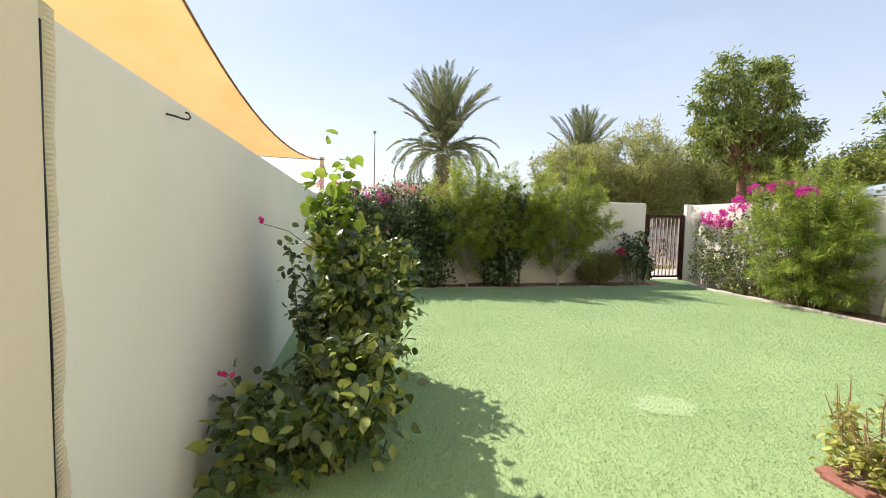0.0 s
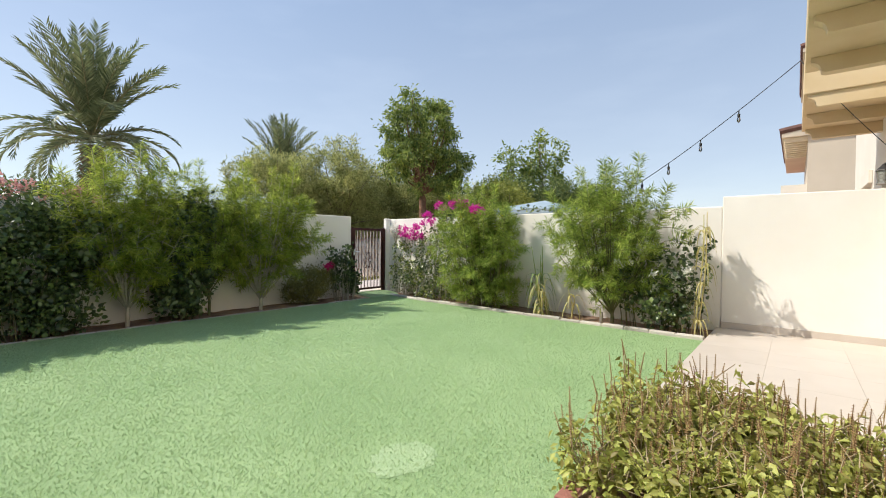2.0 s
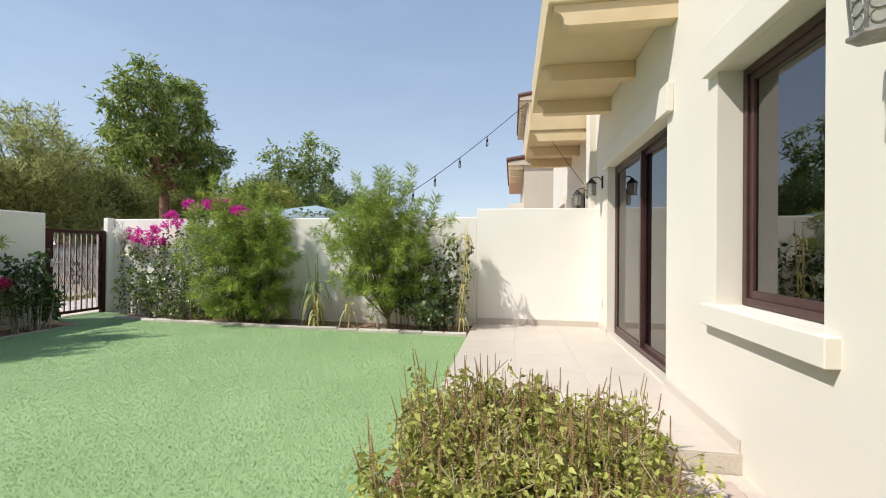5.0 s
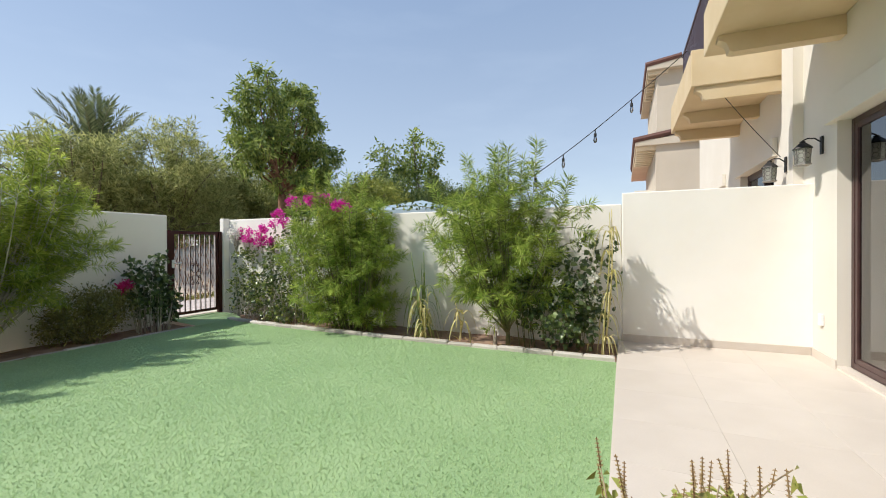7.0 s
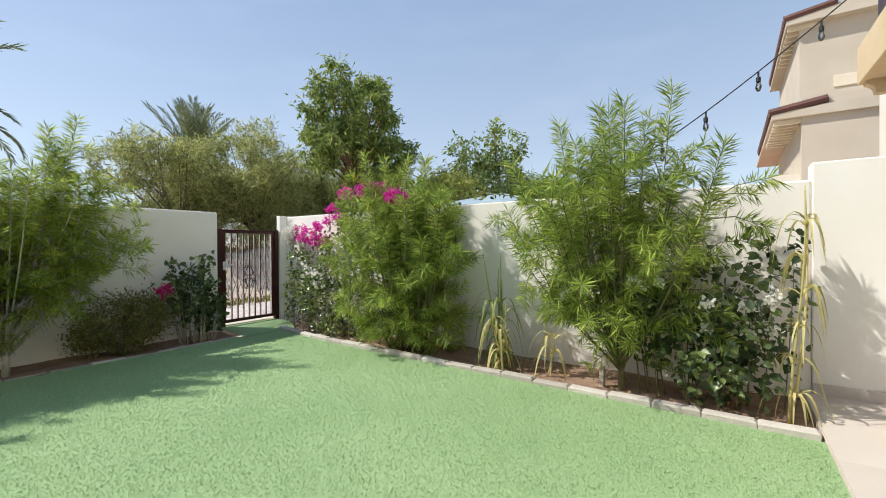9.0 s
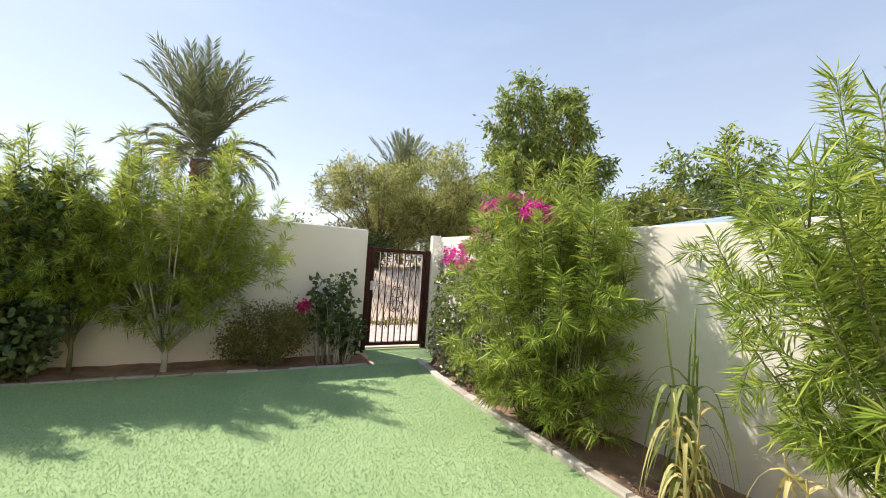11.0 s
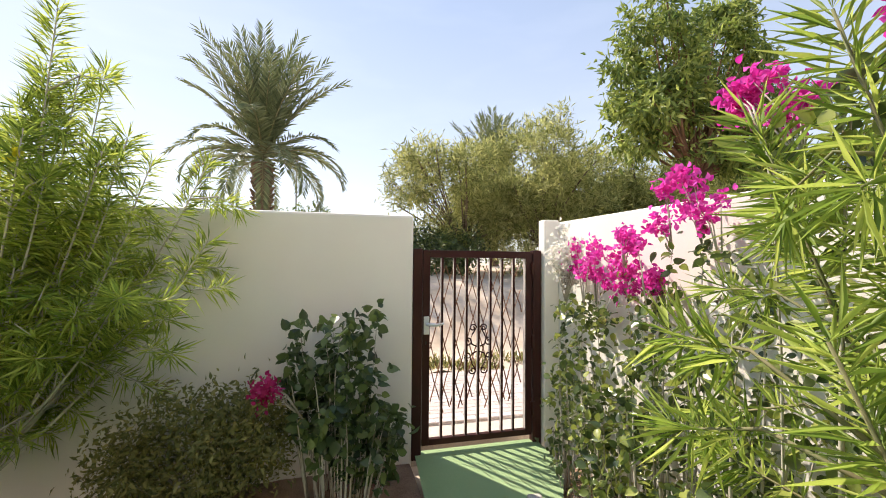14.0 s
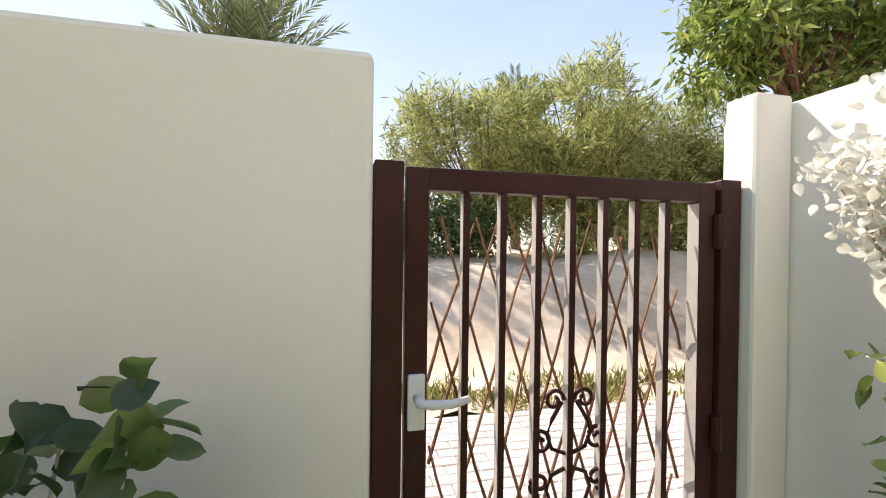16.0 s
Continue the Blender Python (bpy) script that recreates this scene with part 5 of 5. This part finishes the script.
post = thing("sail_post", (-0.72, 12.3, -0.2), "wooden post holding the shade sail", "post")
part("shaft", box(bmesh.new(), -0.05, 0.05, -0.05, 0.05, 0, 3.1, 0.006), M_WHITESTEM, post)

hook = thing("wall_hook", (WX_L, 2.27, 1.575), "rusty iron hook in the garden wall", "hook")
hk = Bits()
hk.tube([(0.0, -0.06, 0.0), (0.03, -0.02, 0.0), (0.05, 0.05, 0.0), (0.06, 0.10, 0.008), (0.06, 0.14, 0.03), (0.055, 0.12, 0.05), (0.05, 0.09, 0.048)], 0.006, 6)
hk.link("rod", M_IRON, hook, "", True)
hook.scale = (0.65, 0.65, 0.65)

lights = thing("string_lights", (8.0, 1.22, 3.88), "black cable of festoon lights across the garden", "string lights")
la, lm, lb = np.array([0.75, 0.04, 0.0]), np.array([-0.02, 1.85, -1.60]), np.array([-0.40, 2.75, -2.05])
cable = Bits()
bend = 2 * lm - 0.5 * (la + lb)
cab = [la * (1 - t) ** 2 + bend * 2 * t * (1 - t) + lb * t * t for t in np.linspace(0, 1, 25)]
cable.tube(cab, 0.006, 5)
cable.tube([la * (1 - t) + np.array([0.75, -1.0, -1.55]) * t - np.array([0, 0, 0.05 * math.sin(math.pi * t)]) for t in np.linspace(0, 1, 10)], 0.005, 5)
cable.link("cable", M_BLACK, lights, "black rubber cable", True)
for t in (0.2, 0.3, 0.42, 0.55):
    q = cab[int(t * 24)]
    so = Bits()
    so.tube([q, q - np.array([0, 0, 0.05]), q - np.array([0, 0, 0.055]), q - np.array([0, 0, 0.095])], [0.008, 0.008, 0.019, 0.019], 8)
    so.link("socket", M_BLACK, lights)
    bl = Bits()
    bl.tube([q - np.array([0, 0, z]) for z in (0.095, 0.11, 0.13, 0.155, 0.175, 0.185)], [0.013, 0.018, 0.024, 0.024, 0.016, 0.005], 10)
    bl.link("bulb", M_BULB, lights, "clear glass bulb", True)

pole = thing("mast", (2.35, 60.0, 0.0), "thin grey light mast in the distance", "mast")
pm = Bits()
pm.tube([(0, 0, 0), (0, 0, 13.4)], [0.12, 0.07], 8)
pm.link("shaft", M_LANTERN, pole, "", True)
part("head", box(bmesh.new(), -0.2, 0.2, -0.2, 0.2, 13.4, 13.7, 0.05), M_LANTERN, pole)

tapb = thing("socket_box", (7.70, FY + 0.001, 0.42), "small white outdoor socket on the house wall", "socket")
part("box", box(bmesh.new(), -0.04, 0.04, 0.0, 0.03, -0.06, 0.06, 0.006), M_WHITE, tapb)
peg = thing("bed_peg", (7.42, 3.62, BED), "short pale wooden peg in the soil", "peg")
part("peg", box(bmesh.new(), -0.03, 0.03, -0.02, 0.02, -0.02, 0.18, 0.006), M_WHITESTEM, peg)

# grass strip beyond the path
rng = np.random.default_rng(77)
gp = np.stack([rng.uniform(3, 15, 9000), rng.normal(11.75, 0.22, 9000), np.full(9000, -0.06)], 1)
patchy = np.array([noise.noise((p[0] * 1.3, p[1] * 2, 5.0)) for p in gp]) > -0.12
gp = gp[patchy]
strip = leaves_mesh("grass_strip", gp, rand_dirs(rng, len(gp), 1.6), rand_dirs(rng, len(gp)), rng.uniform(0.05, 0.17, len(gp)), np.full(len(gp), 0.022), L_BROWNISH)
tagged(strip, "patchy weeds and grass beside the path", "grass", kind="stuff")

# pile of the artificial lawn
n = 330000
pp = np.stack([rng.uniform(WX_L, 7.4, n), 0.7 + 7.7 * rng.uniform(0, 1, n) ** 1.25, np.full(n, LAWN)], 1)
ok = np.array([p[0] < (kerb_x(p[1]) - 0.02 if p[1] > 2.15 else 3.72) and p[1] < kerb_y(p[0]) - 0.02 for p in pp])
ok &= ~((pp[:, 0] > 2.56) & (pp[:, 0] < 3.74) & (pp[:, 1] < 2.14))
ok &= (((pp[:, 0] - 2.38) / 0.20) ** 2 + ((pp[:, 1] - 2.98) / 0.155) ** 2 > 0.8) | (rng.uniform(0, 1, len(pp)) < 0.7)
pp = pp[ok]
dd = rng.normal(size=pp.shape) * 0.75
dd[:, 2] = rng.uniform(0.5, 1.1, len(pp))
dd[:, :2] += np.array([0.35, 0.1])
pile = leaves_mesh("lawn_pile", pp, dd, rand_dirs(rng, len(pp), 2.2), rng.uniform(0.012, 0.022, len(pp)), np.full(len(pp), 0.0045), M_BLADE)
tagged(pile, "short soft pile of the artificial grass", "artificial grass", kind="stuff")

worn = [(2.38 + 0.22 * (1 + 0.25 * noise.noise((k, 0.5, 0))) * math.cos(k * math.pi / 12), 2.98 + 0.17 * (1 + 0.25 * noise.noise((k, 4.5, 0))) * math.sin(k * math.pi / 12), LAWN + 0.003) for k in range(24)]
tagged(link_mesh("worn_patch", worn, [tuple(range(24))], M_WORN), "pale worn patch in the artificial grass", "worn patch", kind="structure")

# fallen leaves on the beds
lp = np.stack([rng.uniform(6.95, 7.9, 500), rng.uniform(2.2, 8.6, 500), np.full(500, BED + 0.025)], 1)
lp = lp[lp[:, 0] > np.array([kerb_x(y) + 0.06 for y in lp[:, 1]])]
litter = leaves_mesh("leaf_litter", lp, rand_dirs(rng, len(lp)) * np.array([1, 1, 0.15]), rand_dirs(rng, len(lp), 3), rng.uniform(0.03, 0.06, len(lp)), rng.uniform(0.015, 0.03, len(lp)), L_SEED)
tagged(litter, "dry brown fallen leaves on the soil", "leaf litter", kind="stuff")


# ---- single pieces of paving ----
def piece_mesh(name, sx, sy, sz, mat, bevel=0.006):
    b = box(bmesh.new(), -sx / 2, sx / 2, -sy / 2, sy / 2, 0, sz)
    top = [e for e in b.edges if all(v.co.z > sz / 2 for v in e.verts)]
    bmesh.ops.bevel(b, geom=top, offset=bevel, segments=1, affect="EDGES")
    me = bpy.data.meshes.new(name)
    b.to_mesh(me)
    b.free()
    me.materials.append(mat)
    return me


def lay(name, me, parent, x, y, z, rz=0.0, tilt=0.0):
    o = new(name, me)
    o.parent = parent
    pl = parent.location
    o.location = (x - pl.x, y - pl.y, z - pl.z)
    o.rotation_euler = (random.uniform(-tilt, tilt), random.uniform(-tilt, tilt), rz)
    return o


random.seed(4)
tile = piece_mesh("tile", 0.658, 0.6602, 0.012, M_TILE, 0.0012)
for i in range(6):
    for j in range(3):
        lay("tile", tile, patio, 4.0 + 0.33 + i * 0.6592, FY + 0.333 + j * 0.6615, -0.0275)
cut = piece_mesh("tile", 0.272, 0.6602, 0.012, M_TILE, 0.0012)
for j in range(3):
    lay("tile", cut, patio, 3.862, FY + 0.333 + j * 0.6615, -0.0275)
paver = piece_mesh("paver", 0.196, 0.096, 0.03, M_PAVER)
for i in range(8):
    for j in range(4):
        lay("paver", paver, pave, 2.10 + i * 0.2 + (0.1 if j % 2 else 0) - 0.12, FY + 0.055 + j * 0.1 + 0.012, -0.139 + random.uniform(-0.002, 0.002), 0, 0.01)
outer = piece_mesh("paver", 0.196, 0.096, 0.03, M_PATHPAVER)
for i in range(19):
    for j in range(16):
        lay("paver", outer, path, 6.6 + i * 0.2 + (0.1 if j % 2 else 0), WY_G + 0.62 + j * 0.1, -0.038 + random.uniform(-0.002, 0.002), 0, 0.008)
kerb_root = tagged(new("kerb"), "weathered pale concrete kerb along the lawn", "kerb", kind="structure")
stone = piece_mesh("kerb_stone", 0.09, 0.326, 0.11, M_KERB, 0.014)
y = 2.32
while y < 8.5:
    a = math.atan2(kerb_x(y + 0.1) - kerb_x(y - 0.1), 0.2)
    lay("kerb_stone", stone, kerb_root, kerb_x(y) + 0.045 + random.uniform(-0.006, 0.006), y, -0.115 + random.uniform(-0.012, 0.006), -a + random.uniform(-0.02, 0.02), 0.02)
    y += 0.332
x = WX_L + 0.3
while x < 6.65:
    lay("kerb_stone", stone, kerb_root, x, kerb_y(x) + 0.03, -0.152 + random.uniform(-0.01, 0.006), math.pi / 2 + random.uniform(-0.02, 0.02), 0.02)
    x += 0.332
brick = piece_mesh("brick", 0.20, 0.095, 0.10, M_BRICK, 0.012)
for i in range(6):
    lay("brick", brick, edge, 2.68 + i * 0.208, 2.10 + random.uniform(-0.01, 0.01), LAWN - 0.07, random.uniform(-0.06, 0.06), 0.03)
for i in range(7):
    lay("brick", brick, edge, 2.59, 0.72 + i * 0.212, LAWN - 0.07, math.pi / 2 + random.uniform(-0.08, 0.08), 0.03)
